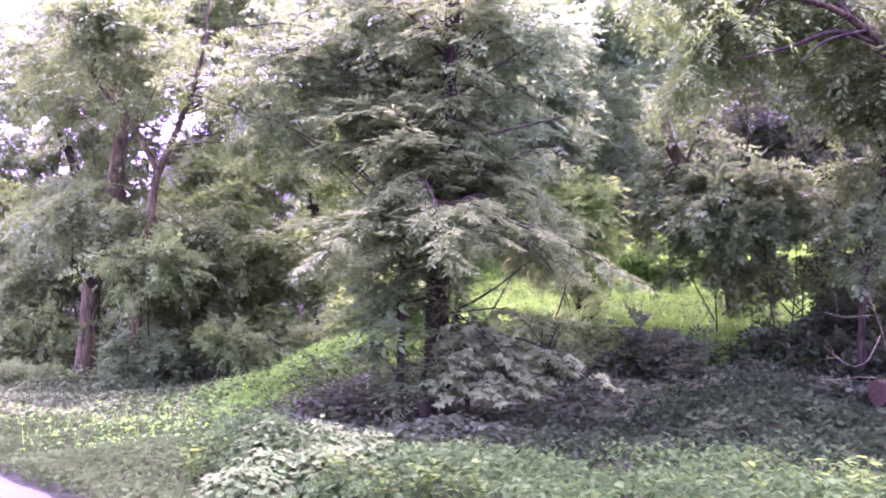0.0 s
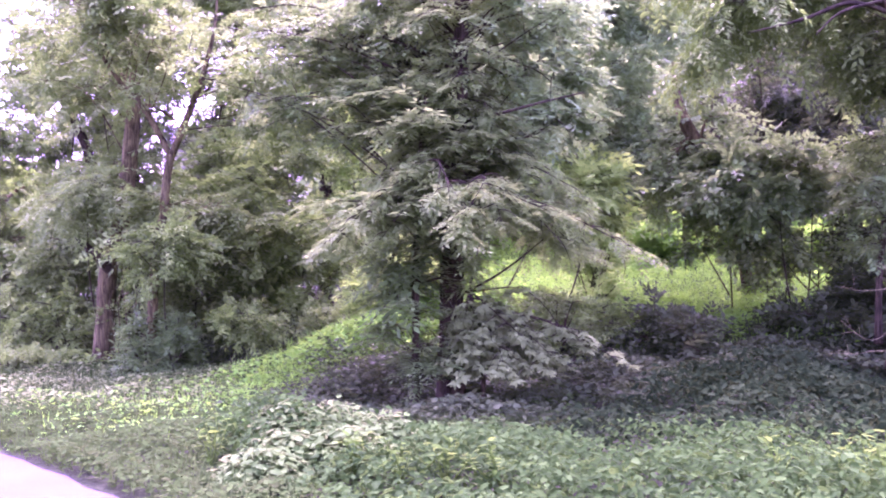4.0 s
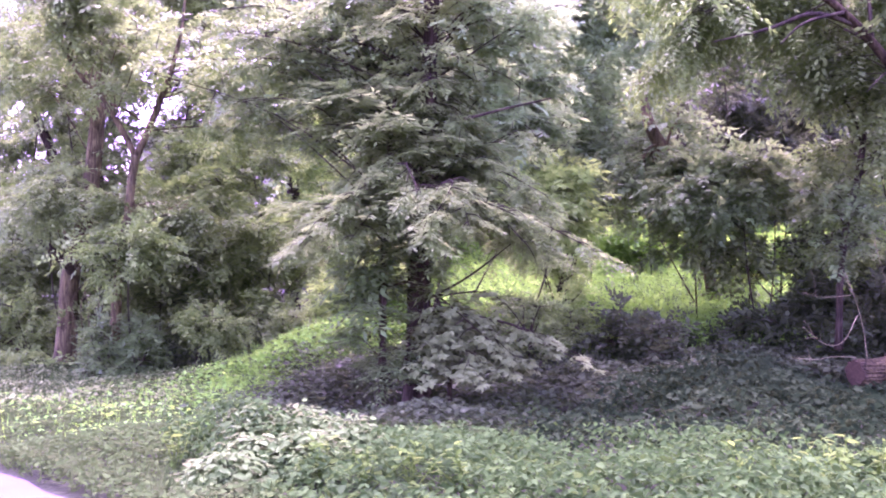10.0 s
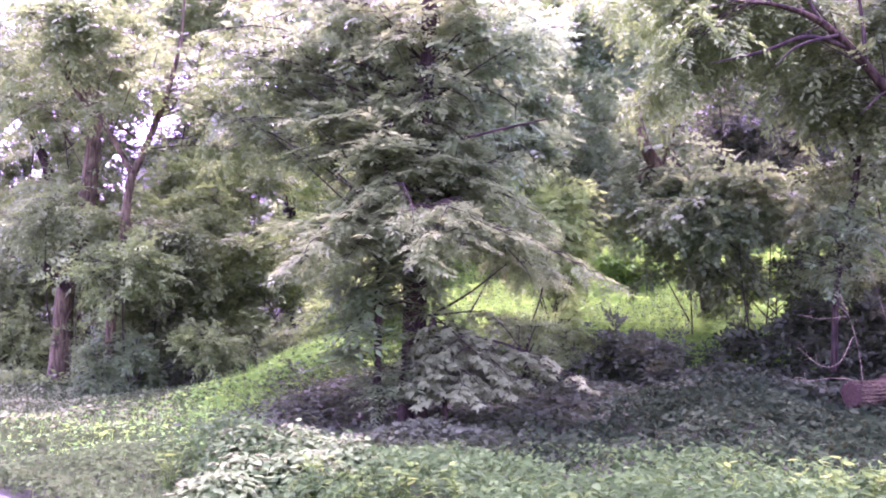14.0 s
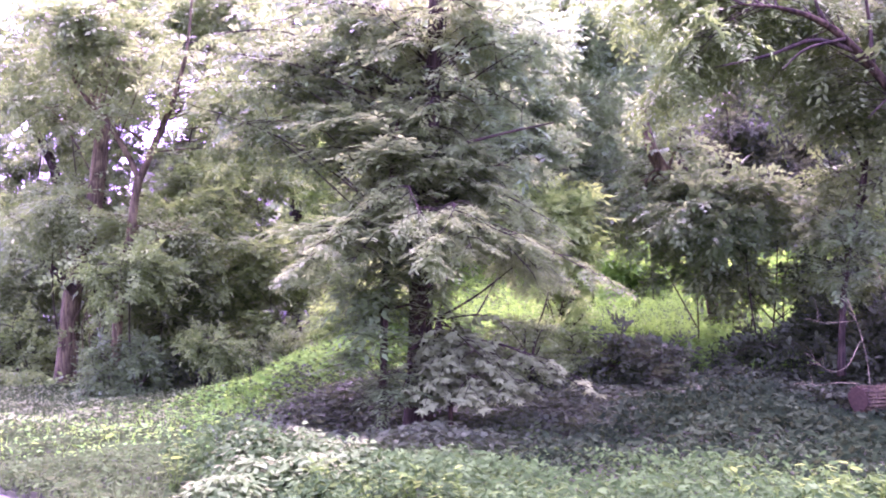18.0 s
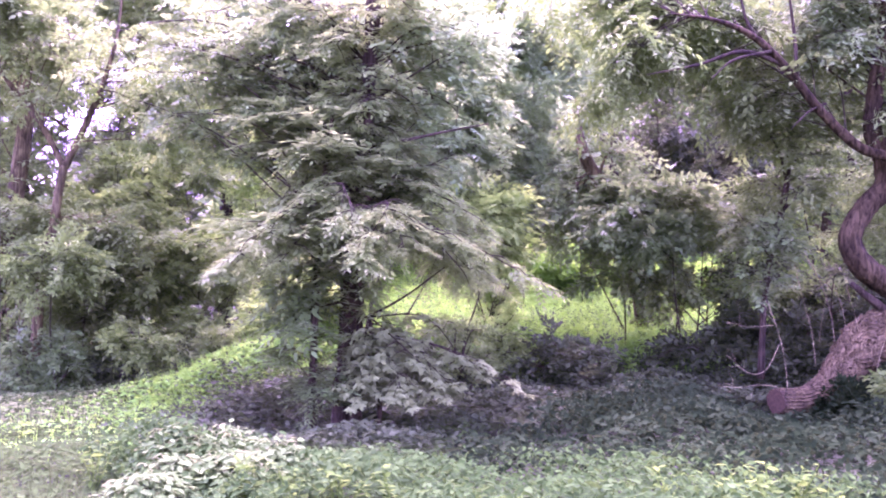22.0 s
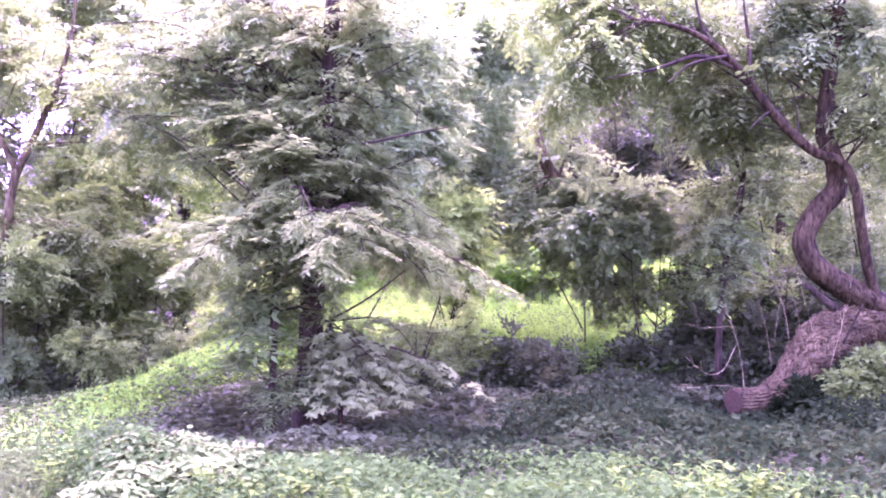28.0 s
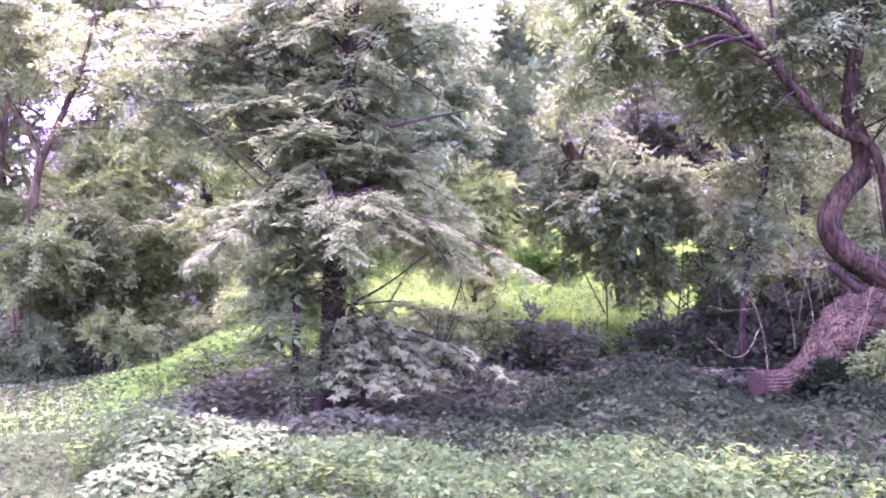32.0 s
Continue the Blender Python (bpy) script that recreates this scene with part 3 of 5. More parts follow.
        end = line[j, :3] + np.array([math.cos(a) * ln, math.sin(a) * ln, -0.3 * ln])
        limb(t, line[j, :3], end, 0.010, rng, "layered", LEAF_MAIN, BARK, subs=7, sub_len=0.36, per=6, size=0.54, arch=0.14, flat=0.14, bare=0.15, dip=0.4, sag=0.28, level=0.6)
    trunk_part(t, local([(*(-0.24, 11.50, 3.51), 0.03), (*(0.32, 11.20, 3.57), 0.022), (*(0.79, 11.00, 3.65), 0.016), (*(1.29, 10.90, 3.74), 0.007)], base), BARK, "bare_branch", 7, flare=0)
    trunk_part(t, local([(*(-0.29, 11.40, 1.32), 0.02), (*(0.11, 11.30, 1.52), 0.016), (*(0.45, 11.20, 1.74), 0.012), (*(0.83, 11.10, 2.04), 0.006)], base), BARK, "bare_branch", 7, flare=0)
    trunk_part(t, local([(*(-0.38, 11.40, 1.59), 0.018), (*(-0.85, 11.20, 1.46), 0.012), (*(-1.15, 11.10, 1.22), 0.008), (*(-1.30, 11.00, 1.02), 0.006)], base), BARK, "bare_branch", 7, flare=0)
    for tip in ((-1.03, 11.10, 1.36), (-0.89, 11.30, 1.59), (-1.20, 11.20, 1.73)):
        j = int(np.argmin(abs(line[:, 2] + base[2] - 2.2)))
        limb(t, line[j, :3], np.array(tip) - base, 0.014, rng, "layered", LEAF_DARK, BARK, subs=8, sub_len=0.3, per=5, arch=0.12, flat=0.2, bare=0.35, dip=0.3, sag=0.3, level=0.7)
    for i in range(9):
        z = 1.3 + 1.3 * i / 9
        a = radians(-90 + 75 * math.sin(i * 2.1))
        ln = rng.uniform(0.3, 0.6)
        j = int(np.argmin(abs(line[:, 2] + base[2] - z)))
        end = line[j, :3] + np.array([math.cos(a) * ln, math.sin(a) * ln, -0.3 * ln])
        limb(t, line[j, :3], end, 0.008, rng, "layered", LEAF_MAIN, BARK, subs=4, sub_len=0.25, per=3, arch=0.1, flat=0.15, bare=0.3, dip=0.1, sag=0.2, level=0.4, name="sprig")
    return t


def thin_companion():
    rng = np.random.default_rng(22)
    base = np.array((-0.78, 11.20, -0.14))
    t = tree_at(base, "sapling", "thin dark stem beside the tall tree", "tree")
    line = trunk_part(t, local([(*(-0.78, 11.20, -0.21), 0.05), (*(-0.76, 11.20, 0.77), 0.047), (*(-0.74, 11.20, 1.87), 0.044), (*(-0.65, 11.20, 3.25), 0.04), (*(-0.58, 11.20, 3.95), 0.02)], base), BARK, sides=9)
    crown(t, line, (-0.98, 11.00, 1.10), (0.45, 0.25, 0.45), 7, rng, "layered", LEAF_DARK, BARK, base, 0.008, subs=5, sub_len=0.28, per=4, flat=0.15, level=0.4, size=0.62)
    crown(t, line, (-0.60, 10.95, 0.55), (0.45, 0.25, 0.30), 6, rng, "layered", LEAF_DARK, BARK, base, 0.008, subs=5, sub_len=0.28, per=4, flat=0.15, level=0.4, size=0.62)
    crown(t, line, (-0.99, 11.10, 2.82), (0.7, 0.7, 0.6), 7, rng, "layered", LEAF_MAIN, BARK, base, 0.012, subs=7, sub_len=0.45, per=6, flat=0.2, level=0.6, size=0.86)


def fork_tree():
    rng = np.random.default_rng(23)
    base = np.array((-5.38, 15.00, 0.06))
    t = tree_at(base, "tree", "slender tree that forks into two limbs above the gully")
    line = trunk_part(t, local([(*(-5.38, 15.00, -0.04), 0.086), (*(-5.33, 15.00, 1.61), 0.079), (*(-5.17, 15.00, 2.72), 0.072), (*(-5.11, 15.00, 3.27), 0.068), (*(-5.04, 15.00, 3.68), 0.068)], base), BARK_GREY)
    l1 = trunk_part(t, local([(*(-5.04, 15.00, 3.64), 0.054), (*(-5.31, 15.00, 4.16), 0.050), (*(-5.65, 15.00, 4.65), 0.043), (*(-5.95, 14.90, 5.03), 0.036), (*(-6.44, 14.80, 5.84), 0.022)], base), BARK_GREY, "fork_limb", 10, flare=0)
    l2 = trunk_part(t, local([(*(-5.04, 15.00, 3.64), 0.061), (*(-4.82, 15.00, 4.16), 0.054), (*(-4.57, 15.00, 4.77), 0.047), (*(-4.40, 15.00, 5.33), 0.036), (*(-4.28, 15.00, 5.90), 0.025), (*(-4.21, 15.00, 6.85), 0.014)], base), BARK_GREY, "fork_limb", 10, flare=0)
    l3 = trunk_part(t, local([(*(-5.57, 15.00, 4.55), 0.025), (*(-5.29, 15.00, 4.47), 0.022), (*(-4.99, 15.10, 4.27), 0.011)], base), BARK_GREY, "fork_limb", 7, flare=0)
    crown(t, l1, (-5.75, 14.80, 5.84), (1.5, 1.4, 0.9), 18, rng, "fine", LEAF_OLIVE, BARK_GREY, base, 0.012, subs=9, sub_len=0.6, per=6, bare=0.4)
    crown(t, l2, (-3.33, 15.20, 4.52), (1.0, 1.2, 1.0), 12, rng, "fine", LEAF_FRESH, BARK_GREY, base, 0.012, subs=9, sub_len=0.6, per=6, bare=0.45)
    crown(t, line, (-4.95, 15.20, 2.60), (1.0, 0.6, 0.6), 9, rng, "fine", LEAF_OLIVE, BARK_GREY, base, 0.012, subs=9, sub_len=0.6, per=6, bare=0.4)


def gully_tree():
    rng = np.random.default_rng(24)
    base = np.array((-6.84, 16.50, -0.09))
    t = tree_at(base, "tree", "stout leaning tree with a broken low limb in the gully")
    line = trunk_part(t, local([(*(-6.84, 16.50, -0.19), 0.180), (*(-6.76, 16.50, 0.91), 0.162), (*(-6.70, 16.50, 1.82), 0.149), (*(-6.42, 16.50, 2.93), 0.140), (*(-6.25, 16.50, 4.47), 0.126), (*(-6.18, 16.60, 5.94), 0.108), (*(-6.19, 16.80, 8.12), 0.081)], base), BARK_GREY)
    trunk_part(t, local([(*(-6.60, 16.30, 1.81), 0.090), (*(-6.71, 16.10, 2.01), 0.081), (*(-6.87, 16.00, 2.20), 0.068), (*(-7.02, 15.90, 2.39), 0.054)], base), BARK, "broken_limb", 9, flare=0)
    crown(t, line, (-7.33, 17.60, 3.10), (1.2, 0.8, 1.0), 14, rng, "fine", LEAF_OLIVE, BARK_GREY, base, 0.012, subs=9, sub_len=0.7, per=6, bare=0.4)
    crown(t, line, (-7.64, 17.00, 5.73), (1.6, 1.5, 1.0), 16, rng, "fine", LEAF_OLIVE, BARK_GREY, base, 0.012, subs=9, sub_len=0.7, per=6, bare=0.4)


def right_sapling():
    rng = np.random.default_rng(25)
    base = np.array((5.99, 14.00, 0.58))
    t = tree_at(base, "sapling", "dark many-stemmed young tree behind the fallen log", "tree")
    line = trunk_part(t, local([(*(5.95, 14.00, 0.49), 0.048), (*(6.01, 14.00, 1.60), 0.046), (*(6.13, 14.00, 2.46), 0.046), (*(6.32, 14.00, 3.16), 0.052), (*(6.43, 14.00, 3.94), 0.038), (*(6.39, 14.00, 4.64), 0.020), (*(6.15, 14.00, 5.61), 0.010)], base), BARK, sides=9)
    trunk_part(t, local([(*(6.28, 14.00, 3.07), 0.027), (*(6.53, 14.00, 3.33), 0.024), (*(6.84, 14.00, 3.63), 0.014)], base), BARK, "stem", 7, flare=0)
    trunk_part(t, local([(*(6.37, 14.00, 3.68), 0.024), (*(6.25, 14.00, 4.11), 0.020), (*(5.95, 14.00, 4.55), 0.010)], base), BARK, "stem", 7, flare=0)
    crown(t, line, (6.51, 14.20, 3.97), (0.8, 0.8, 0.9), 9, rng, "fine", LEAF_OLIVE, BARK, base, 0.012, subs=8, sub_len=0.6, per=6, bare=0.4)
    crown(t, line, (6.05, 14.00, 2.55), (0.8, 0.5, 0.6), 9, rng, "leafy", LEAF_DARK, BARK, base, 0.012, subs=7, sub_len=0.5, per=5, bare=0.4, size=0.7)
    crown(t, line, (6.45, 14.10, 4.60), (1.0, 0.6, 0.7), 9, rng, "leafy", LEAF_OLIVE, BARK, base, 0.010, subs=7, sub_len=0.55, per=5, bare=0.4, size=0.7)


def fallen_log():
    """A long log, sawn at the low end, that swells into a shaggy mass of rotting bark where the living tree springs from it."""
    rng = np.random.default_rng(27)
    base = np.array((5.59, 12.40, 0.11))
    t = tree_at(base, "fallen_log", "weathered fallen trunk with shaggy peeling bark and a sawn end", "log")
    line = spline(local([(5.45, 12.30, 0.31, 0.172), (5.93, 12.50, 0.32, 0.170), (6.36, 12.65, 0.47, 0.215), (6.74, 12.80, 0.78, 0.285), (7.09, 12.90, 1.10, 0.325), (7.55, 13.00, 1.33, 0.290), (8.03, 13.05, 1.40, 0.250), (8.70, 13.10, 1.32, 0.236), (9.50, 13.20, 1.16, 0.236)], base), 14)
    sides = 56
    v, f = tube(line, sides, 0.010, 3)
    row, ring = np.divmod(np.arange(len(v)), sides)
    out = unit(v - np.repeat(line[:, :3], sides, 0))
    swell = np.clip((row - 16) / 20.0, 0, 1)
    lumps = 0.05 * np.sin(0.33 * row + 1.7 * np.sin(ring * 0.224)) * np.sin(ring * 0.337 + 0.21 * row) + 0.03 * np.sin(0.71 * row + 2.0) * np.sin(ring * 0.561 - 0.3 * row)
    furrow = 0.012 * np.sin(ring * 2.47 + 0.9 * np.sin(row * 0.31)) * (1 - 0.4 * swell)
    v += out * (lumps * swell + furrow + (0.004 + 0.012 * swell) * rng.normal(size=len(v)))[:, None]
    mesh_object("trunk", v.tolist(), f, BARK_LOG, t)
    d = unit(line[0, :3] - line[1, :3])
    cap = np.vstack([np.r_[line[0, :3] - d * 0.03, 0.165], np.r_[line[0, :3] + d * 0.020, 0.160]])
    cv, cf = tube(cap, 28, 0.05, 4)
    mesh_object("sawn_end", cv.tolist(), cf, WOOD_END, t, "dark sawn end of the log")

    def strip(j, a, ln, w, lift):
        tan = unit(line[j + 1, :3] - line[j, :3])
        side = unit(np.cross(tan, np.array([0, 0, 1.0])))
        up = np.cross(side, tan)
        o = unit(side * math.cos(a) + up * math.sin(a))
        q = line[j, :3] + o * (line[j, 3] + 0.01)
        way = unit(tan + 0.55 * rng.normal() * np.cross(o, tan) + 0.1 * rng.normal(size=3))
        across = unit(np.cross(way, o))
        tip = q + way * ln + o * lift - np.array([0, 0, 0.25 * ln * max(0.0, 1 - math.sin(a))])
        rows = [q - across * w, q + across * w, tip + across * w * 0.35, tip - across * w * 0.35]
        inner = [p - o * 0.03 for p in rows[:2]] + [p - o * 0.008 for p in rows[2:]]
        return rows + inner, [(0, 1, 2, 3), (0, 4, 5, 1), (1, 5, 6, 2), (2, 6, 7, 3), (3, 7, 4, 0), (4, 7, 6, 5)]

    # loose strips of bark over the side that faces the path and the top
    for i in range(280):
        r, q = strip(int(rng.integers(26, len(line) - 20)), rng.uniform(-0.3, 2.2), rng.uniform(0.09, 0.26), rng.uniform(0.007, 0.020), rng.uniform(0.0, 0.05))
        mesh_object("bark_strip", [tuple(p) for p in r], q, BARK_STRIP if i % 3 else BARK_LOG, t)
    crumbs = [strip(int(rng.integers(18, len(line) - 16)), rng.uniform(-0.5, 2.6), rng.uniform(0.03, 0.11), rng.uniform(0.004, 0.012), rng.uniform(-0.005, 0.03)) for i in range(2200)]
    cv, cf = merged([(np.array(r), q) for r, q in crumbs])
    tagged(mesh_object("bark_litter", cv.tolist(), cf, BARK_STRIP, t), kind="stuff")
    stub = local([(7.40, 12.95, 1.55, 0.075), (7.12, 12.85, 1.72, 0.06), (6.79, 12.80, 1.95, 0.04)], base)
    v, f = tube(spline(stub, 4), 9, 0.05, 6)
    mesh_object("stub", v.tolist(), f, BARK, t, smooth=True)
    stick = local([(7.22, 12.55, 1.10, 0.018), (7.34, 12.52, 1.35, 0.016), (7.50, 12.50, 1.66, 0.010)], base)
    v, f = tube(spline(stick, 4), 7, 0.05, 7)
    mesh_object("stick", v.tolist(), f, BARK, t, smooth=True)


def dry_stems():
    """Bare pale shoots and dead twigs that stand round the log's sawn end."""
    shoots = (
        (((5.80, 12.70, 0.35), (5.75, 12.70, 0.84), (5.66, 12.70, 1.24), (5.51, 12.70, 1.66)), 0.013),
        (((5.67, 12.70, 1.06), (5.46, 12.65, 0.72), (5.19, 12.60, 0.67), (4.87, 12.60, 0.92)), 0.012),
        (((5.59, 12.70, 1.34), (5.34, 12.65, 1.32), (5.11, 12.60, 1.32), (4.88, 12.60, 1.38)), 0.009),
        (((5.60, 12.60, 0.49), (5.29, 12.55, 0.51), (5.02, 12.50, 0.48), (4.69, 12.50, 0.50)), 0.010),
        (((6.35, 13.00, 0.74), (6.34, 13.10, 1.23), (6.21, 13.10, 1.73), (6.08, 13.10, 2.24)), 0.010),
        (((6.59, 12.90, 0.91), (6.60, 13.00, 1.40), (6.46, 13.00, 1.90), (6.20, 13.00, 2.40)), 0.013),
        (((6.77, 12.90, 1.16), (6.76, 13.00, 1.57), (6.61, 13.00, 1.99), (6.49, 13.00, 2.25)), 0.009),
        (((6.85, 12.70, 1.16), (6.79, 12.70, 1.49), (6.69, 12.70, 1.82), (6.63, 12.70, 2.14)), 0.008),
        (((6.97, 12.50, 0.69), (7.06, 12.50, 1.01), (7.17, 12.50, 1.33), (7.23, 12.50, 1.66)), 0.010),
        (((7.37, 12.60, 1.90), (7.43, 12.60, 2.48), (7.35, 12.60, 2.97), (7.33, 12.60, 3.39)), 0.007),
        (((8.00, 12.90, 2.25), (8.03, 12.90, 2.76), (8.12, 12.90, 3.10), (8.35, 12.90, 3.45)), 0.012),
        (((6.30, 12.80, 1.08), (6.36, 12.80, 1.49), (6.43, 12.80, 1.81), (6.42, 12.80, 2.06)), 0.007),
    )
    for i, (pts, r) in enumerate(shoots):
        base = np.array(pts[0])
        e = tree_at(base, "dry_shoot", "thin bare pale shoot by the fallen log", "twig", "dry shoots")
        n = len(pts)
        v, f = tube(spline([(*(np.array(p) - base), 0.38 * r * (1 - 0.6 * k / n)) for k, p in enumerate(pts)], 5), 6, 0.03, i)
        mesh_object("stem", v.tolist(), f, BARK_TWIG, e, smooth=True)
        rng = np.random.default_rng(300 + i)
        for k in range(3):
            a, b = np.array(pts[2]) - base, np.array(pts[3]) - base
            q = a + (b - a) * rng.uniform(0, 0.8)
            tip = q + unit((b - a) + 0.6 * np.linalg.norm(b - a) * rng.normal(size=3)) * rng.uniform(0.15, 0.35)
            v, f = tube(spline([(*q, r * 0.26), (*((q + tip) / 2 + 0.02), r * 0.2), (*tip, r * 0.1)], 3), 5)
            mesh_object("twig", v.tolist(), f, BARK_TWIG, e, smooth=True)


def winding_tree():
    rng = np.random.default_rng(26)
    base = np.array((8.52, 13.10, 1.41))
    t = tree_at(base, "tree", "winding dark tree that springs from the fallen log")
    main = trunk_part(t, local([(*(8.88, 13.10, 1.33), 0.20), (*(8.17, 13.00, 1.62), 0.19), (*(7.50, 12.90, 1.89), 0.18), (*(6.95, 12.80, 2.22), 0.165), (*(6.78, 12.80, 2.61), 0.15), (*(7.00, 12.80, 3.03), 0.145), (*(7.30, 12.80, 3.37), 0.14), (*(7.29, 12.80, 3.75), 0.13), (*(7.14, 12.80, 4.17), 0.12), (*(7.17, 12.80, 4.68), 0.11), (*(7.27, 12.80, 5.28), 0.095), (*(7.40, 12.80, 6.06), 0.08), (*(7.48, 12.80, 7.28), 0.05)], base), BARK_ROUGH, flare=0, sides=34, rough=0.045)
    arch = trunk_part(t, local([(*(8.09, 13.00, 1.50), 0.085), (*(7.80, 12.80, 2.08), 0.081), (*(7.56, 12.60, 2.81), 0.076), (*(7.41, 12.50, 3.37), 0.072), (*(7.21, 12.50, 3.72), 0.072), (*(6.75, 12.50, 3.89), 0.072), (*(6.17, 12.40, 4.35), 0.068), (*(5.61, 12.30, 4.94), 0.060), (*(5.12, 12.20, 5.32), 0.047), (*(4.55, 12.10, 5.50), 0.030), (*(3.91, 12.00, 5.54), 0.015)], base), BARK_ROUGH, "limb", 14, flare=0)
    trunk_part(t, local([(*(5.57, 12.30, 4.98), 0.04), (*(4.95, 12.20, 5.11), 0.03), (*(4.30, 12.10, 4.88), 0.022), (*(3.55, 12.00, 4.69), 0.008)], base), BARK, "limb", 7, flare=0)
    trunk_part(t, local([(*(5.17, 12.20, 5.28), 0.03), (*(5.00, 12.20, 5.59), 0.022), (*(4.88, 12.20, 6.16), 0.01)], base), BARK, "limb", 7, flare=0)
    trunk_part(t, local([(*(5.78, 12.30, 4.76), 0.03), (*(5.74, 12.30, 5.41), 0.025), (*(5.65, 12.30, 6.15), 0.012)], base), BARK, "limb", 7, flare=0)
    trunk_part(t, local([(*(6.24, 12.40, 4.47), 0.018), (*(5.94, 12.30, 4.32), 0.014), (*(5.64, 12.20, 4.05), 0.006)], base), BARK, "limb", 6, flare=0)
    trunk_part(t, local([(*(5.36, 12.20, 5.13), 0.025), (*(4.75, 12.00, 4.93), 0.018), (*(4.39, 11.90, 4.62), 0.008)], base), BARK, "limb", 6, flare=0)
    crown(t, arch, (3.92, 13.30, 4.70), (1.2, 0.6, 0.45), 7, rng, "pinnate", LEAF_FRESH, BARK, base, 0.010, subs=8, sub_len=0.6, per=5, bare=0.3)
    crown(t, main, (7.77, 12.80, 4.53), (0.9, 1.0, 0.6), 9, rng, "pinnate", LEAF_OLIVE, BARK, base, 0.02, subs=8, sub_len=0.6, per=5, bare=0.3)
    crown(t, arch, (3.80, 13.50, 6.00), (1.5, 0.7, 0.7), 15, rng, "pinnate", LEAF_FRESH, BARK, base, 0.010, subs=8, sub_len=0.6, per=5, bare=0.4)
    crown(t, arch, (5.50, 14.00, 5.75), (1.4, 0.6, 0.6), 12, rng, "pinnate", LEAF_OLIVE, BARK, base, 0.012, subs=8, sub_len=0.6, per=5, bare=0.4)
    crown(t, arch, (5.30, 13.90, 4.75), (1.1, 0.5, 0.35), 6, rng, "pinnate", LEAF_OLIVE, BARK, base, 0.010, subs=8, sub_len=0.55, per=5, bare=0.4)
    crown(t, main, (7.09, 13.30, 6.03), (2.0, 1.0, 0.9), 26, rng, "pinnate", LEAF_DARK, BARK, base, 0.018, subs=8, sub_len=0.6, per=5, bare=0.4)


def plain_trunk(label, points, bark, centre=None, radii=None, n=0, seed=0, leaf_mat=None):
    rng = np.random.default_rng(seed)
    base = np.array(points[0][:3])
    t = tree_at(base, "tree", label)
    line = trunk_part(t, local(points, base), bark, sides=10)
    if n:
        crown(t, line, centre, radii, n, rng, "fine", leaf_mat, bark, base, 0.03, subs=9, sub_len=0.6, per=6, bare=0.3, size=1.3)


def hanging_vines():
    """Thin bare vines that hang off the leaning tree to the ground."""
    rng = np.random.default_rng(71)
    for i in range(6):
        x = -6.55 + 0.13 * i + 0.05 * rng.normal()
        foot = np.array([x, 15.9, float(land(x, 15.9))])
        e = tree_at(foot, "hanging_vine", "thin bare vine hanging beside the leaning tree", "vine", "hanging vines")
        top = rng.uniform(1.6, 2.4)
        v, f = tube(spline([(0, 0, -0.05, 0.010), (0.05 * rng.normal(), 0.05, top * 0.4, 0.009), (0.06 * rng.normal(), 0.1, top * 0.75, 0.008), (0.15, 0.3, top, 0.006)], 5), 6)
        mesh_object("stem", v.tolist(), f, BARK_GREY, e, smooth=True)


def shrub(name, label, base, radii, n, leaf_mat, style="fine", seed=0, size=0.85, dense=7):
    """A bush: several stems from one root into a low dome of leaves."""
    rng = np.random.default_rng(seed)
    base = np.array(base, float)
    base[2] = float(land(base[0], base[1])) - 0.03
    t = tree_at(base, name, label, "shrub")
    r = np.array(radii)
    for i in range(n):
        v = unit(rng.normal(size=3))
        v[2] = abs(v[2])
        end = v * rng.uniform(0.6, 1.0) * r + np.array([0, 0, 0.25 * r[2]])
        limb(t, rng.normal(size=3) * np.array([0.12, 0.12, 0]) , end, 0.022, rng, style, leaf_mat, BARK, subs=7, sub_len=0.38 * float(r[:2].mean()), per=dense, arch=0.1, flat=0.6, size=size, bare=0.2, name="stem")
    return t


def creeper():
    """Leafy trails that cascade from the foot of the trunk, paler and larger-leaved in front."""
    rng = np.random.default_rng(57)
    base = np.array((0.04, 11.20, -0.04))
    t = tree_at(base, "creeper", "pale large-leaved creeper cascading at the foot of the tall tree", "creeper")
    top = np.array((-0.10, 11.25, 1.42)) - base
    trunk_part(t, [(0, 0, 0, 0.03), (0.0, -0.05, top[2] * 0.5, 0.03), (*top, 0.02)], BARK, "stem", 7, flare=0)
    for i in range(27):
        f = (i % 22) / 22
        a = radians(-115 + 135 * ((i * 0.618) % 1.0))
        ln = (0.35 + 1.15 * f) * rng.uniform(0.55, 1.15) * (1.3 if math.cos(a) > 0.6 else 0.75)
        start = top * np.array([1, 1, rng.uniform(0.68, 1.0)])
        end = start + np.array([math.cos(a) * ln, math.sin(a) * ln * 0.7, -0.2 - 0.40 * ln])
        end[2] = max(end[2], 0.56)
        limb(t, start, end, 0.012, rng, "star", LEAF_CREEP, BARK, subs=7, sub_len=0.32, per=7, arch=0.14, flat=0.12, bare=0.2, dip=0.30, sag=0.25, level=0.6, size=0.64, name="trail")


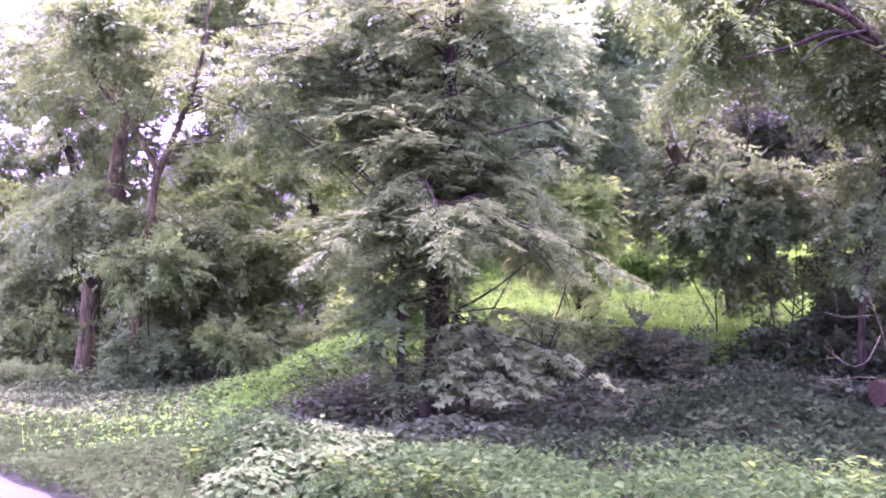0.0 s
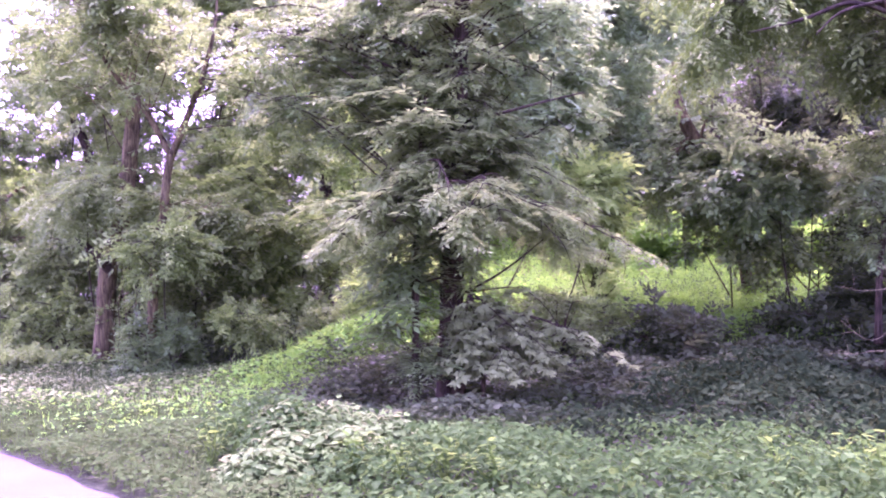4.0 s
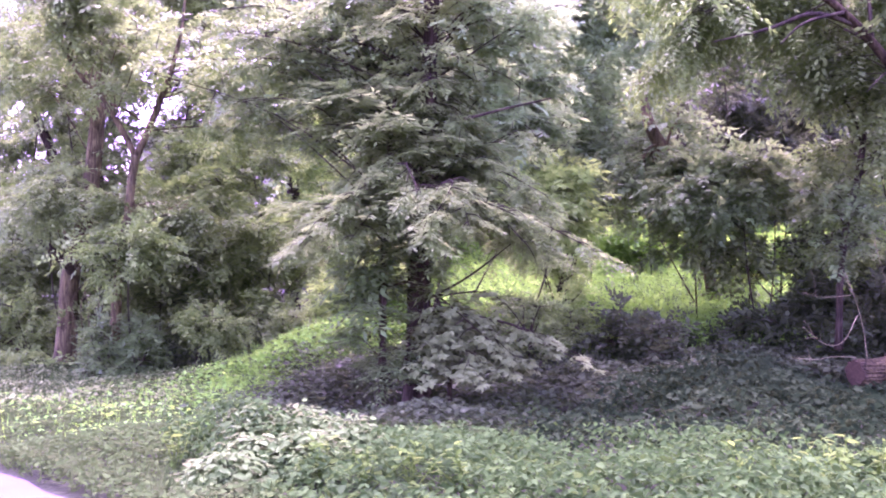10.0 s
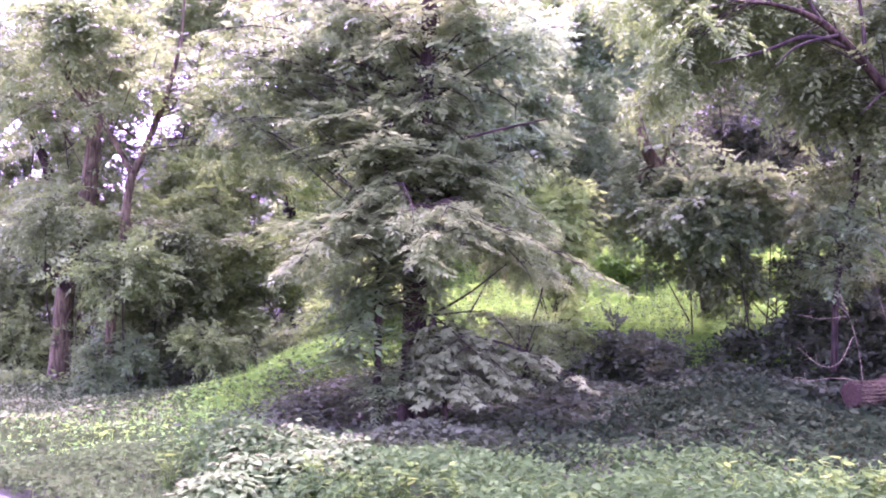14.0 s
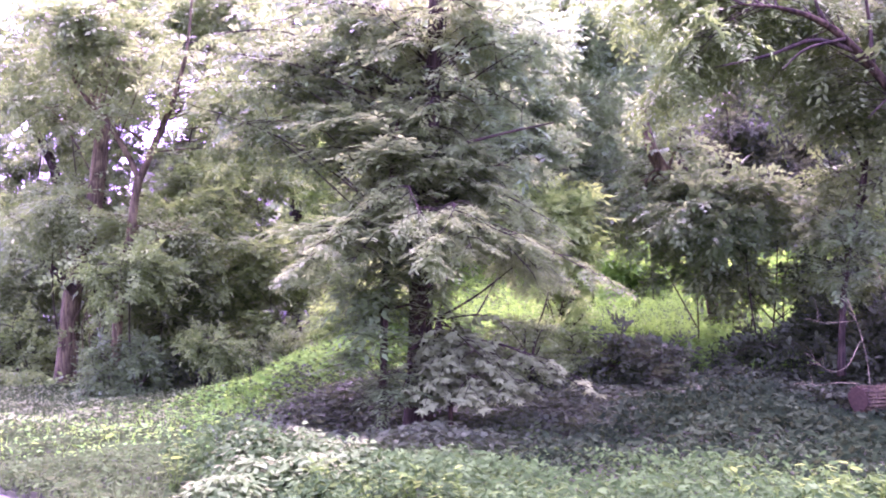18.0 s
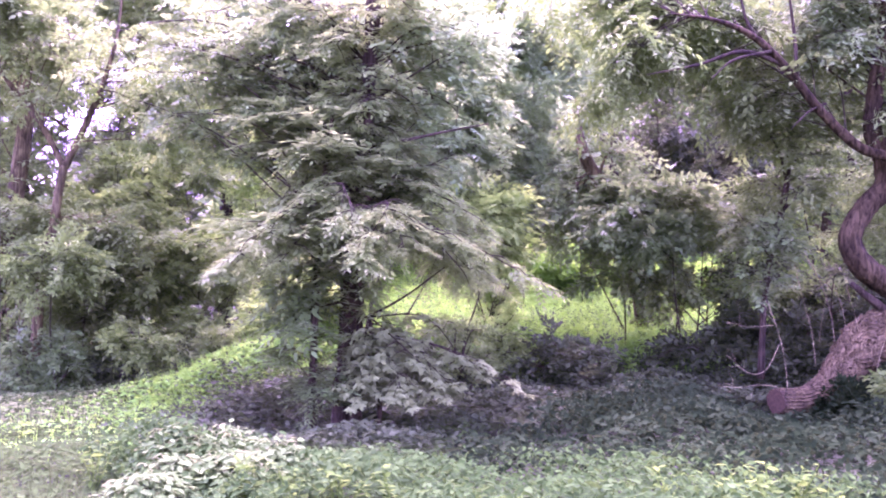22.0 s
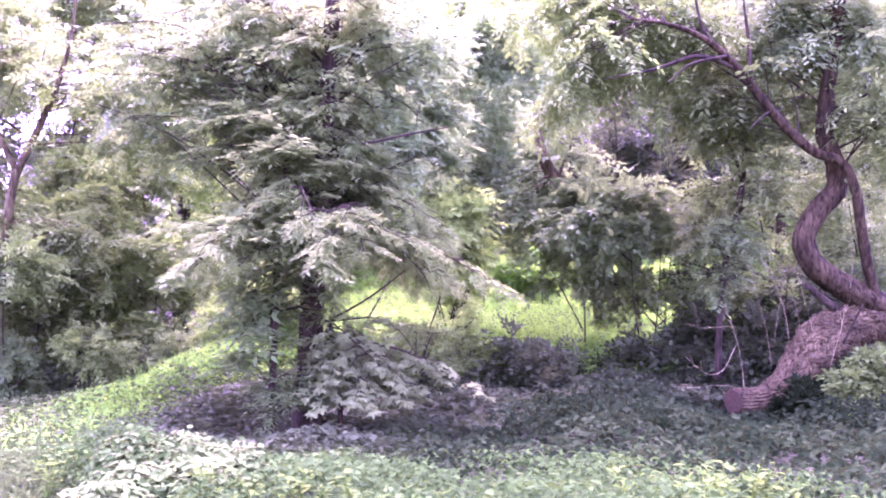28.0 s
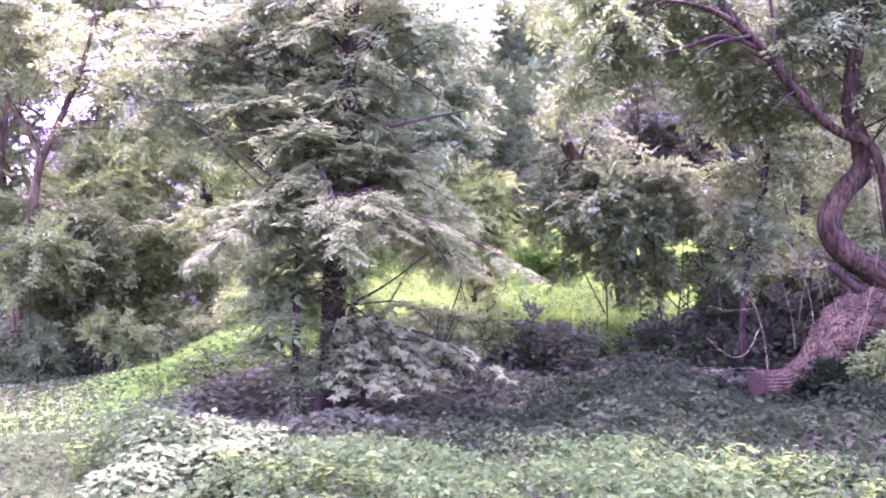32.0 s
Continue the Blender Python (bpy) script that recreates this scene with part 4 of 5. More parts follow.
def woods_tree(seed, height, spread, leaf_mat):
    rng = np.random.default_rng(seed)
    t = tree_at((0, 0, 0), "woodland_tree", "leafy woodland tree on the hillside", "tree", "woodland trees")
    line = trunk_part(t, [(0, 0, -0.2, 0.2), (0.1, 0, height * 0.3, 0.17), (-0.1, 0.1, height * 0.6, 0.12), (0.1, 0, height, 0.04)], BARK, sides=9)
    base = np.zeros(3)
    crown(t, line, (0, 0, height * 0.48), (spread, spread, height * 0.5), 14, rng, "far", leaf_mat, BARK_GREY, base, 0.06, subs=9, sub_len=1.2, per=5, bare=0.3, flat=0.6)
    return t


def young_tree(label, root, crowns, leaf_mat, style, seed, stem=0.015, subs=9, sub_len=0.62, per=6, flat=0.5, size=1.35, sag=0.2):
    """An understorey tree: a slender stem and loose crowns, the first being the top one."""
    rng = np.random.default_rng(seed)
    base = np.array([root[0], root[1], float(land(root[0], root[1])) - 0.05])
    t = tree_at(base, "understorey_tree", label)
    centre, radii, n = crowns[0]
    c = np.array(centre) - base
    bend = rng.normal(size=3) * np.array([0.15, 0.15, 0])
    line = trunk_part(t, [(0, 0, 0, stem), (*(c * 0.45 + bend), stem * 0.85), (*(c * 0.8 + bend * 0.6), stem * 0.65), (*(c + np.array([0, 0, radii[2] * 0.6])), stem * 0.3)], BARK, sides=8)
    for centre, radii, n in crowns:
        crown(t, line, centre, radii, n, rng, style, leaf_mat, BARK, base, stem * 0.6, subs=subs, sub_len=sub_len, per=per, flat=flat, size=size, sag=sag, bare=0.2)


main_tree()
thin_companion()
plain_trunk("dark straight tree behind the leaning one", [(*(-6.93, 19.00, -0.34), 0.15), (*(-7.03, 19.00, 1.16), 0.13), (*(-7.16, 19.00, 3.03), 0.11), (*(-7.12, 19.00, 4.79), 0.08)], BARK)
plain_trunk("dark leaning trunk on the hillside", [(6.30, 21.6, 0.9, 0.12), (5.60, 19.6, 1.9, 0.12), (4.85, 17.6, 2.75, 0.12), (4.21, 16.2, 3.29, 0.12), (3.85, 16.0, 3.82, 0.115), (3.62, 16.0, 4.22, 0.11), (3.52, 16.1, 4.75, 0.07), (3.50, 16.2, 5.3, 0.03)], BARK_GREY, (3.95, 15.8, 3.7), (0.7, 0.5, 0.7), 7, 74, LEAF_DARK)
plain_trunk("dark leaning tree far down the gully", [(*(-9.42, 23.00, 1.08), 0.16), (*(-9.61, 23.00, 3.34), 0.14), (*(-9.83, 23.00, 4.83), 0.12), (*(-10.28, 23.00, 5.98), 0.10), (*(-10.64, 23.00, 7.78), 0.06)], BARK, (-10.91, 23.00, 7.20), (1.4, 1.0, 1.2), 9, 73, LEAF_FRESH)
hanging_vines()
fork_tree()
gully_tree()
right_sapling()
fallen_log()
dry_stems()
winding_tree()


def plant_woods():
    rng = np.random.default_rng(31)
    kinds = [woods_tree(41, 14, 3.4, LEAF_FRESH), woods_tree(42, 15, 3.7, LEAF_DARK), woods_tree(43, 10, 3.0, LEAF_SUNNY), woods_tree(44, 5.0, 2.4, LEAF_FRESH)]
    spots = [(-2.5, 26, 0), (-1.0, 31, 2), (4.0, 31, 0), (8.5, 33, 1), (13.0, 34, 0), (17.5, 35, 2), (-4.5, 27, 1), (-0.5, 33, 0), (3.0, 40, 1),
             (7.5, 43, 2), (12.0, 42, 0), (18.0, 44, 1), (23.0, 40, 0), (-5.0, 38, 2), (-8.0, 31, 3), (-13.0, 28, 3), (-18, 34, 3), (-13, 24, 3), (-17, 26, 3), (-10.5, 30, 3), (-15.5, 31, 3), (-2.0, 46, 0),
             (5.5, 50, 0), (14.8, 28, 1), (16.5, 27, 0), (21, 30, 1), (-9.5, 24, 3)]
    used = set()
    for x, y, k in spots:
        s = rng.uniform(0.85, 1.2)
        m = pose(x, y, float(land(x, y)), 0, 0, rng.uniform(0, 360))
        if k not in used:
            kinds[k].matrix_basis = m
            used.add(k)
        else:
            copy_thing(kinds[k], m)


plant_woods()


def far_woods():
    """The closed leafy wall of the wooded hill, beyond the trees that can be told apart."""
    rng = np.random.default_rng(32)
    ob = tagged(new("far_woods"), "closed wall of green woodland up the hillside", "woods", kind="stuff")
    n = 15000
    x, y = rng.uniform(-9, 46, n), rng.uniform(38, 58, n)
    h = 21 + 3 * np.sin(0.6 * x) * np.sin(0.5 * y)
    z = land(x, y) + h * rng.uniform(0.02, 1, n)
    ok = x > -7 + 0.15 * (y - 38)
    org = np.stack([x, y, z], 1)[ok]
    hd = rng.normal(size=(len(org), 3)) * np.array([1, 1, 0.4])
    leaves_mesh("leaves", *sprays(rng, org, hd, "far", 3.4), LEAF_DARK, ob)


far_woods()
UNDERSTOREY = (
    ("feathery green young tree before the leaning trunk", (-6.86, 16.90, -0.13), (((-6.68, 15.60, 3.15), (0.8, 0.5, 0.25), 5),), LEAF_OLIVE, "pinnate"),
    ("olive tree beyond the leaning trunk", (-9.01, 24.00, 0.47), (((-9.19, 24.00, 5.80), (1.2, 1.0, 1.7), 16), ((-12.13, 24.00, 7.45), (1.3, 1.0, 1.0), 12), ((-4.94, 23.00, 9.38), (2.2, 1.0, 0.8), 14)), LEAF_OLIVE, "leafy"),
    ("light green leafy tree between the tall tree and the hillside", (0.06, 17.50, 1.19), (((3.24, 17.50, 6.62), (1.0, 0.8, 1.2), 16), ((2.97, 18.50, 4.07), (0.8, 0.8, 0.9), 9)), LEAF_PALE, "leafy"),
    # crown out of view overhead, added only to block light from the bank
    ("added tree with unseen crown that shades the bank", (6.05, 19.50, 1.39), (((4.4, 15.8, 9.2), (3.4, 2.0, 1.0), 8),), LEAF_DARK, "far"),
    ("low dark young tree before the clearing", (5.47, 15.80, 0.86), (((5.70, 15.80, 3.21), (1.0, 0.5, 0.25), 9), ((4.76, 15.80, 2.20), (0.65, 0.5, 0.30), 4), ((7.47, 15.80, 2.0), (0.5, 0.5, 0.5), 5)), LEAF_OLIVE, "broad"),
    ("dark broad-leaved young tree before the clearing", (5.22, 15.20, 0.87), (((4.93, 15.20, 3.06), (1.6, 0.8, 0.5), 16),), LEAF_DARK, "broad"),
    ("dull green young tree behind the winding tree", (9.64, 15.50, 1.08), (((9.04, 15.50, 3.10), (1.3, 0.8, 1.1), 14), ((9.73, 15.50, 4.85), (1.2, 0.8, 0.8), 9)), LEAF_OLIVE, "fine"),
    ("light green leafy young tree over the gully", (-4.72, 17.00, 0.79), (((-4.76, 17.00, 3.29), (1.3, 1.0, 1.0), 12), ((-4.63, 17.00, 1.41), (1.3, 0.9, 0.9), 10)), LEAF_FRESH, "leafy"),
    ("sunlit leafy young tree behind the gully", (-3.90, 18.50, 1.17), (((-4.04, 18.50, 4.02), (1.6, 1.2, 1.2), 14), ((-4.02, 18.50, 2.19), (1.5, 1.0, 1.0), 10)), LEAF_FRESH, "leafy"),
    ("yellow-green sunlit young tree up the bank", (-2.75, 20.00, 1.38), (((-2.77, 20.00, 4.84), (1.4, 1.2, 0.9), 12), ((-2.63, 20.00, 2.12), (1.0, 1.0, 1.0), 9)), LEAF_SUNNY, "leafy"),
    ("dull green young tree at the gully's edge", (-3.13, 16.30, 0.62), (((-3.14, 16.30, 2.11), (1.4, 0.9, 0.8), 13),), LEAF_FRESH, "leafy"),
    ("dark bushy young tree in the gully", (-4.83, 16.00, 0.44), (((-4.90, 16.00, 1.71), (1.1, 0.9, 0.9), 12), ((-5.22, 16.00, 0.64), (0.9, 0.7, 0.5), 7)), LEAF_OLIVE, "leafy"),
    ("green bushy young tree deep in the gully", (-8.87, 19.00, 0.23), (((-8.91, 19.00, 2.21), (1.6, 1.0, 1.2), 14), ((-9.11, 19.00, 0.58), (1.8, 1.0, 0.8), 10)), LEAF_OLIVE, "leafy"),
    ("green bushy tree far down the gully", (-11.60, 21.00, 0.09), (((-11.42, 21.00, 2.79), (2.2, 1.0, 1.6), 14), ((-10.83, 21.00, 5.13), (0.9, 1.0, 1.4), 9), ((-11.61, 21.00, 0.61), (1.8, 1.0, 1.0), 10)), LEAF_OLIVE, "leafy"),
    ("pale green young tree with hanging leaves", (-0.31, 14.00, 0.75), (((1.08, 15.00, 5.24), (1.1, 1.0, 1.2), 16), ((1.26, 15.00, 3.92), (0.8, 0.8, 0.6), 8)), LEAF_PALE, "leafy"),
    ("yellow-green young tree in the clearing", (1.10, 14.80, 0.88), (((1.72, 14.60, 2.91), (0.6, 0.45, 0.7), 12),), LEAF_SUNNY, "leafy"),
    ("light green tree on the hillside", (5.37, 19.20, 1.62), (((3.40, 19.20, 4.95), (1.7, 1.0, 1.3), 18), ((2.91, 19.20, 3.28), (1.0, 0.8, 0.6), 8)), LEAF_PALE, "leafy"),
    ("dark broad-leaved young tree by the clearing", (4.78, 17.50, 1.19), (((4.81, 17.50, 3.50), (1.5, 1.0, 0.85), 16),), LEAF_DARK, "broad"),
    ("dark young tree with low hanging leaves", (6.02, 16.50, 1.01), (((6.26, 16.50, 3.14), (1.2, 0.8, 0.28), 10), ((4.10, 16.50, 2.15), (0.7, 0.6, 0.22), 4)), LEAF_DARK, "broad"),
    # leaves darkened in colour, since the canopy's shade falls too weakly here
    ("young tree by the clearing, coloured dark for shade", (6.72, 17.00, 1.20), (((6.68, 17.00, 4.13), (1.2, 1.0, 0.8), 13), ((7.74, 17.00, 2.4), (0.8, 0.8, 0.5), 5)), LEAF_SHADE, "broad"),
    ("deep green tree on the hillside", (7.03, 21.00, 1.89), (((7.10, 21.00, 5.53), (2.0, 1.2, 1.4), 24), ((6.42, 21.00, 3.57), (1.1, 1.0, 0.5), 8), ((7.33, 22.00, 7.23), (1.8, 1.0, 1.2), 14)), LEAF_DARK, "leafy"),
    ("green tree behind the fallen log", (9.44, 18.00, 1.40), (((9.51, 18.00, 4.06), (1.8, 1.2, 1.6), 16), ((9.46, 18.00, 2.06), (1.6, 1.0, 0.8), 10)), LEAF_OLIVE, "fine"),
    ("green tree at the far side of the log", (11.10, 17.00, 1.41), (((11.19, 17.00, 3.92), (1.8, 1.2, 2.0), 14), ((11.12, 17.00, 1.82), (1.5, 1.0, 0.9), 9)), LEAF_OLIVE, "fine"),
    ("light green tree on the hillside", (5.62, 25.00, 2.26), (((5.69, 25.00, 8.17), (2.4, 1.5, 1.8), 18), ((4.06, 22.00, 8.20), (1.6, 1.0, 1.1), 14)), LEAF_PALE, "fine"),
    # its high first crown is an addition above the view, to cast shade
    ("dull green tree behind the tall tree", (-0.50, 16.50, 1.21), (((-1.6, 16.5, 8.4), (2.0, 1.2, 1.0), 18), ((-1.34, 17.50, 3.67), (1.2, 1.0, 1.3), 12)), LEAF_DARK, "fine"),
    ("leafy tree high over the gully", (-6.54, 20.00, 1.14), (((-8.30, 20.00, 7.35), (1.9, 1.2, 1.1), 22), ((-4.10, 20.00, 6.84), (1.2, 1.2, 1.1), 12), ((-9.03, 19.50, 7.08), (1.6, 1.2, 0.9), 14), ((-5.60, 19.50, 8.15), (1.9, 0.9, 0.55), 18)), LEAF_FRESH, "fine"),
    ("pale tree behind the tall tree", (-0.52, 15.20, 1.24), (((0.59, 17.00, 4.98), (1.2, 1.0, 1.6), 11), ((2.28, 17.00, 6.16), (1.2, 1.0, 0.9), 10)), LEAF_PALE, "leafy"),
    ("olive tree that closes the view over the gully", (-9.75, 22.00, 1.10), (((-9.24, 22.00, 8.48), (2.6, 1.0, 1.2), 22), ((-6.62, 22.00, 9.2), (1.6, 1.0, 0.6), 9), ((-12.38, 22.00, 7.93), (1.8, 1.0, 1.4), 14)), LEAF_OLIVE, "fine"),
    ("dull olive tree beyond the fork", (-6.82, 23.00, 1.08), (((-8.17, 23.00, 5.76), (1.6, 1.0, 1.2), 14), ((-4.49, 23.00, 7.35), (1.8, 1.0, 1.4), 14), ((-5.04, 22.50, 8.78), (1.6, 1.0, 1.0), 14)), LEAF_OLIVE, "fine"),
    ("thin olive tree whose top hangs over the fork", (-6.10, 18.60, 0.6), (((-4.55, 18.00, 7.29), (1.5, 0.7, 0.45), 18),), LEAF_OLIVE, "fine"),
    # added dark foliage that stands for the shadowy gaps between crowns
    ("tree coloured dark for the shade beyond the young trees", (6.10, 18.60, 1.3), (((6.34, 18.20, 5.03), (1.6, 0.7, 0.85), 20),), LEAF_SHADE, "leafy"),
    ("light green tree at the back of the gully", (-4.30, 21.20, 0.80), (((-4.30, 21.20, 4.70), (1.7, 0.9, 1.5), 20),), LEAF_SUNNY, "leafy"),
    ("olive tree that closes the end of the gully", (-13.24, 27.00, 0.5), (((-13.74, 27.00, 5.88), (1.7, 1.0, 2.0), 26),), LEAF_OLIVE, "leafy"),
    ("olive tree at the bend of the gully", (-10.67, 26.00, 0.5), (((-11.07, 26.00, 5.52), (1.7, 1.0, 1.7), 26),), LEAF_OLIVE, "leafy"),
    ("tall light green tree up the hillside", (3.82, 24.00, 0.8), (((3.42, 24.00, 8.87), (1.6, 1.0, 1.6), 22), ((3.09, 25.00, 9.73), (1.5, 0.8, 0.8), 20)), LEAF_FRESH, "leafy"),
    ("tall olive tree behind the forked tree", (-6.33, 27.00, 0.8), (((-6.73, 27.00, 9.70), (2.3, 1.0, 1.3), 24),), LEAF_OLIVE, "leafy"),
    ("tall dull green tree behind the fork", (-8.48, 26.00, 0.8), (((-8.88, 26.00, 8.50), (1.6, 1.0, 1.2), 18),), LEAF_DARK, "leafy"),
    ("dull green tree at the end of the gully", (-11.33, 26.00, 0.5), (((-11.83, 26.00, 4.69), (1.4, 1.0, 1.5), 20),), LEAF_OLIVE, "leafy"),
    ("tall olive tree far behind the forked tree", (-7.79, 25.00, 0.5), (((-8.29, 25.00, 9.03), (2.0, 1.0, 1.1), 20),), LEAF_OLIVE, "fine"),
    # another added crown above the view, there to darken the trees below
    ("added tree with unseen crown that shades the young trees", (9.80, 19.50, 1.50), (((7.80, 18.40, 9.60), (3.2, 1.6, 0.8), 20),), LEAF_DARK, "far"),
    ("light green bushy sapling before the forked tree", (-4.75, 14.30, 0.2), (((-4.90, 14.30, 2.10), (0.65, 0.30, 0.25), 8),), LEAF_FRESH, "fine"),
    ("sunlit tree behind the fork", (-5.44, 22.00, 1.10), (((-5.92, 22.00, 5.99), (2.0, 1.4, 1.5), 16),), LEAF_OLIVE, "leafy"),
)
for number, (words, root, crowns, mat, style) in enumerate(UNDERSTOREY):
    young_tree(words, root, crowns, mat, style, 100 + number, per=8 if style == "broad" else 7, size=0.8)
creeper()
young_tree("pale feathery sapling over the gully", (-3.90, 14.40, 0.12), (((-3.57, 14.20, 0.91), (0.55, 0.35, 0.17), 9),), LEAF_FRESH, "fine", 51, per=6, size=0.66, sub_len=0.36)
# two dark-coloured shrubs added to stand for shadowy gaps behind the spur
shrub("shrub", "shrub under the pale sapling, coloured dark for shade", (-4.55, 15.40, 0.16), (1.0, 0.4, 0.6), 10, LEAF_SHADE, "fine", seed=67)
shrub("shrub", "shrub behind the spur, coloured dark for shade", (-3.33, 15.20, 0.27), (0.9, 0.4, 0.5), 10, LEAF_SHADE, "fine", seed=68)
shrub("shrub", "sunlit light green shrub on the spur", (-1.85, 15.20, 0.95), (0.55, 0.4, 1.1), 15, LEAF_SUNNY, seed=52, size=0.8)
shrub("shrub", "light green shrub at the foot of the hillside", (-3.16, 17.00, 0.79), (1.4, 1.0, 1.6), 12, LEAF_FRESH, seed=53)
shrub("shrub", "dull green undergrowth shrub in the gully", (-5.33, 17.00, -0.04), (2.0, 1.2, 1.8), 14, LEAF_OLIVE, seed=54)
shrub("shrub", "dark undergrowth shrub below the leaning tree", (-8.18, 18.50, 0.04), (2.2, 1.2, 1.6), 12, LEAF_FRESH, seed=55)
shrub("shrub", "yellow-green young tree in the clearing", (2.53, 20.00, 1.87), (1.0, 0.8, 2.6), 12, LEAF_SUNNY, seed=56)
# two low shrubs with the bank's shade put into their leaf colour
shrub("shrub", "low undergrowth along the bank, coloured dark for shade", (3.24, 14.50, 0.55), (2.0, 0.8, 0.6), 10, LEAF_SHADE, "broad", seed=58)
shrub("shrub", "low undergrowth behind the log, coloured dark for shade", (5.83, 15.00, 0.51), (1.8, 0.8, 0.7), 10, LEAF_SHADE, "broad", seed=59)
shrub("shrub", "dark shrub round the foot of the forked tree", (-5.05, 14.60, 0.20), (0.7, 0.4, 1.2), 9, LEAF_DARK, seed=63)
shrub("shrub", "dull green shrub at the foot of the leaning tree", (-7.45, 15.20, 0.04), (0.9, 0.5, 0.4), 8, LEAF_OLIVE, seed=64)
shrub("shrub", "leafy green shrub growing beside the fallen log", (7.35, 12.00, 0.26), (0.75, 0.4, 0.85), 18, LEAF_FRESH, "broad", seed=65, size=0.7)
shrub("shrub", "leafy green shrub growing under the fallen log", (8.31, 12.30, 0.22), (0.8, 0.5, 0.8), 8, LEAF_DARK, "broad", seed=66, size=0.8)


def front_weed(spot, seed):
    """A pale upright weed: a few stalks with pointed leaves."""
    rng = np.random.default_rng(seed)
    base = np.array([spot[0], spot[1], float(mat_height(spot[0], spot[1])) - 0.22])
    t = tree_at(base, "weed", "pale yellow-green weed standing among the vines", "weed", "pale weeds")
    for i in range(5):
        tip = np.array([rng.normal() * 0.10, rng.normal() * 0.10, rng.uniform(0.28, 0.42)])
        v, f = tube(spline([(0, 0, 0, 0.006), (*(tip * 0.5 + 0.01), 0.005), (*tip, 0.002)], 3), 5)
        st = mesh_object("stalk", v.tolist(), f, LEAF_WEED, t)
        k = 9
        h = np.linspace(0.3, 1, k)[:, None]
        a = np.arange(k) * 2.4 + rng.uniform(0, 6)
        ax = np.stack([np.cos(a), np.sin(a), 0.1 + 0.3 * rng.normal(size=k)], 1)
        ln = rng.uniform(0.05, 0.10, k)
        leaves_mesh("leaves", tip * h, ax, lean(rng, k, 0.3), ln, ln * 0.45, LEAF_WEED, st, broad=True)


WEEDS = ((-0.58, 6.60, 0.14), (-0.94, 6.90, 0.11), (-0.26, 6.70, 0.12), (2.08, 6.40, 0.18), (2.43, 6.50, 0.18), (2.62, 6.30, 0.20), (2.98, 6.50, 0.20), (3.17, 6.40, 0.22), (2.79, 6.50, 0.21), (0.14, 6.50, 0.16), (2.95, 6.80, 0.18), (3.65, 6.40, 0.21), (-2.14, 7.30, 0.12))
for number, spot in enumerate(WEEDS):
    front_weed(spot, 400 + number)
shrub("shrub", "sunlit lime shrub at the back of the clearing", (5.20, 26.00, 1.97), (1.8, 1.0, 1.5), 10, LEAF_LIME, seed=81, size=1.8)
shrub("shrub", "sunlit lime shrub at the back of the clearing", (8.05, 27.00, 1.99), (1.8, 1.0, 1.3), 10, LEAF_LIME, seed=82, size=1.8)
shrub("shrub", "sunlit lime shrub at the back of the clearing", (9.45, 25.00, 1.95), (1.4, 1.0, 1.4), 10, LEAF_LIME, seed=83, size=1.8)
shrub("shrub", "low dark vine growth against the log", (6.56, 12.35, 0.21), (0.6, 0.25, 0.42), 11, LEAF_VINE_SHADE, "broad", seed=84, size=0.7)
shrub("shrub", "low dark vine growth against the log", (7.18, 12.40, 0.38), (0.45, 0.25, 0.6), 10, LEAF_VINE_SHADE, "broad", seed=85, size=0.7)
shrub("shrub", "twiggy dull green shrub beyond the tall tree", (1.15, 13.60, 0.61), (1.0, 0.5, 1.0), 16, LEAF_OLIVE, seed=86, size=0.6)
shrub("shrub", "thin green shrub at the edge of the clearing", (2.10, 14.60, 0.85), (0.75, 0.45, 0.8), 11, LEAF_FRESH, seed=87, size=0.65)
shrub("shrub", "light green shrub on the crest beyond the tall tree", (-1.05, 14.90, 0.90), (0.65, 0.35, 0.95), 18, LEAF_SUNNY, seed=88, size=0.65)
shrub("shrub", "dull green shrub where the spur meets the gully", (-2.45, 14.95, 0.60), (0.6, 0.4, 0.9), 14, LEAF_OLIVE, seed=89, size=0.65)

for words, spot, radii, mat, seed in (
        ("twiggy green shrub beside the clearing", (1.10, 16.20, 0.72), (0.9, 0.6, 0.9), LEAF_FRESH, 91),
        ("yellow-green shrub at the edge of the clearing", (2.11, 17.20, 0.72), (0.7, 0.6, 0.9), LEAF_SUNNY, 92)):
    shrub("shrub", words, spot, radii, 9, mat, seed=seed)


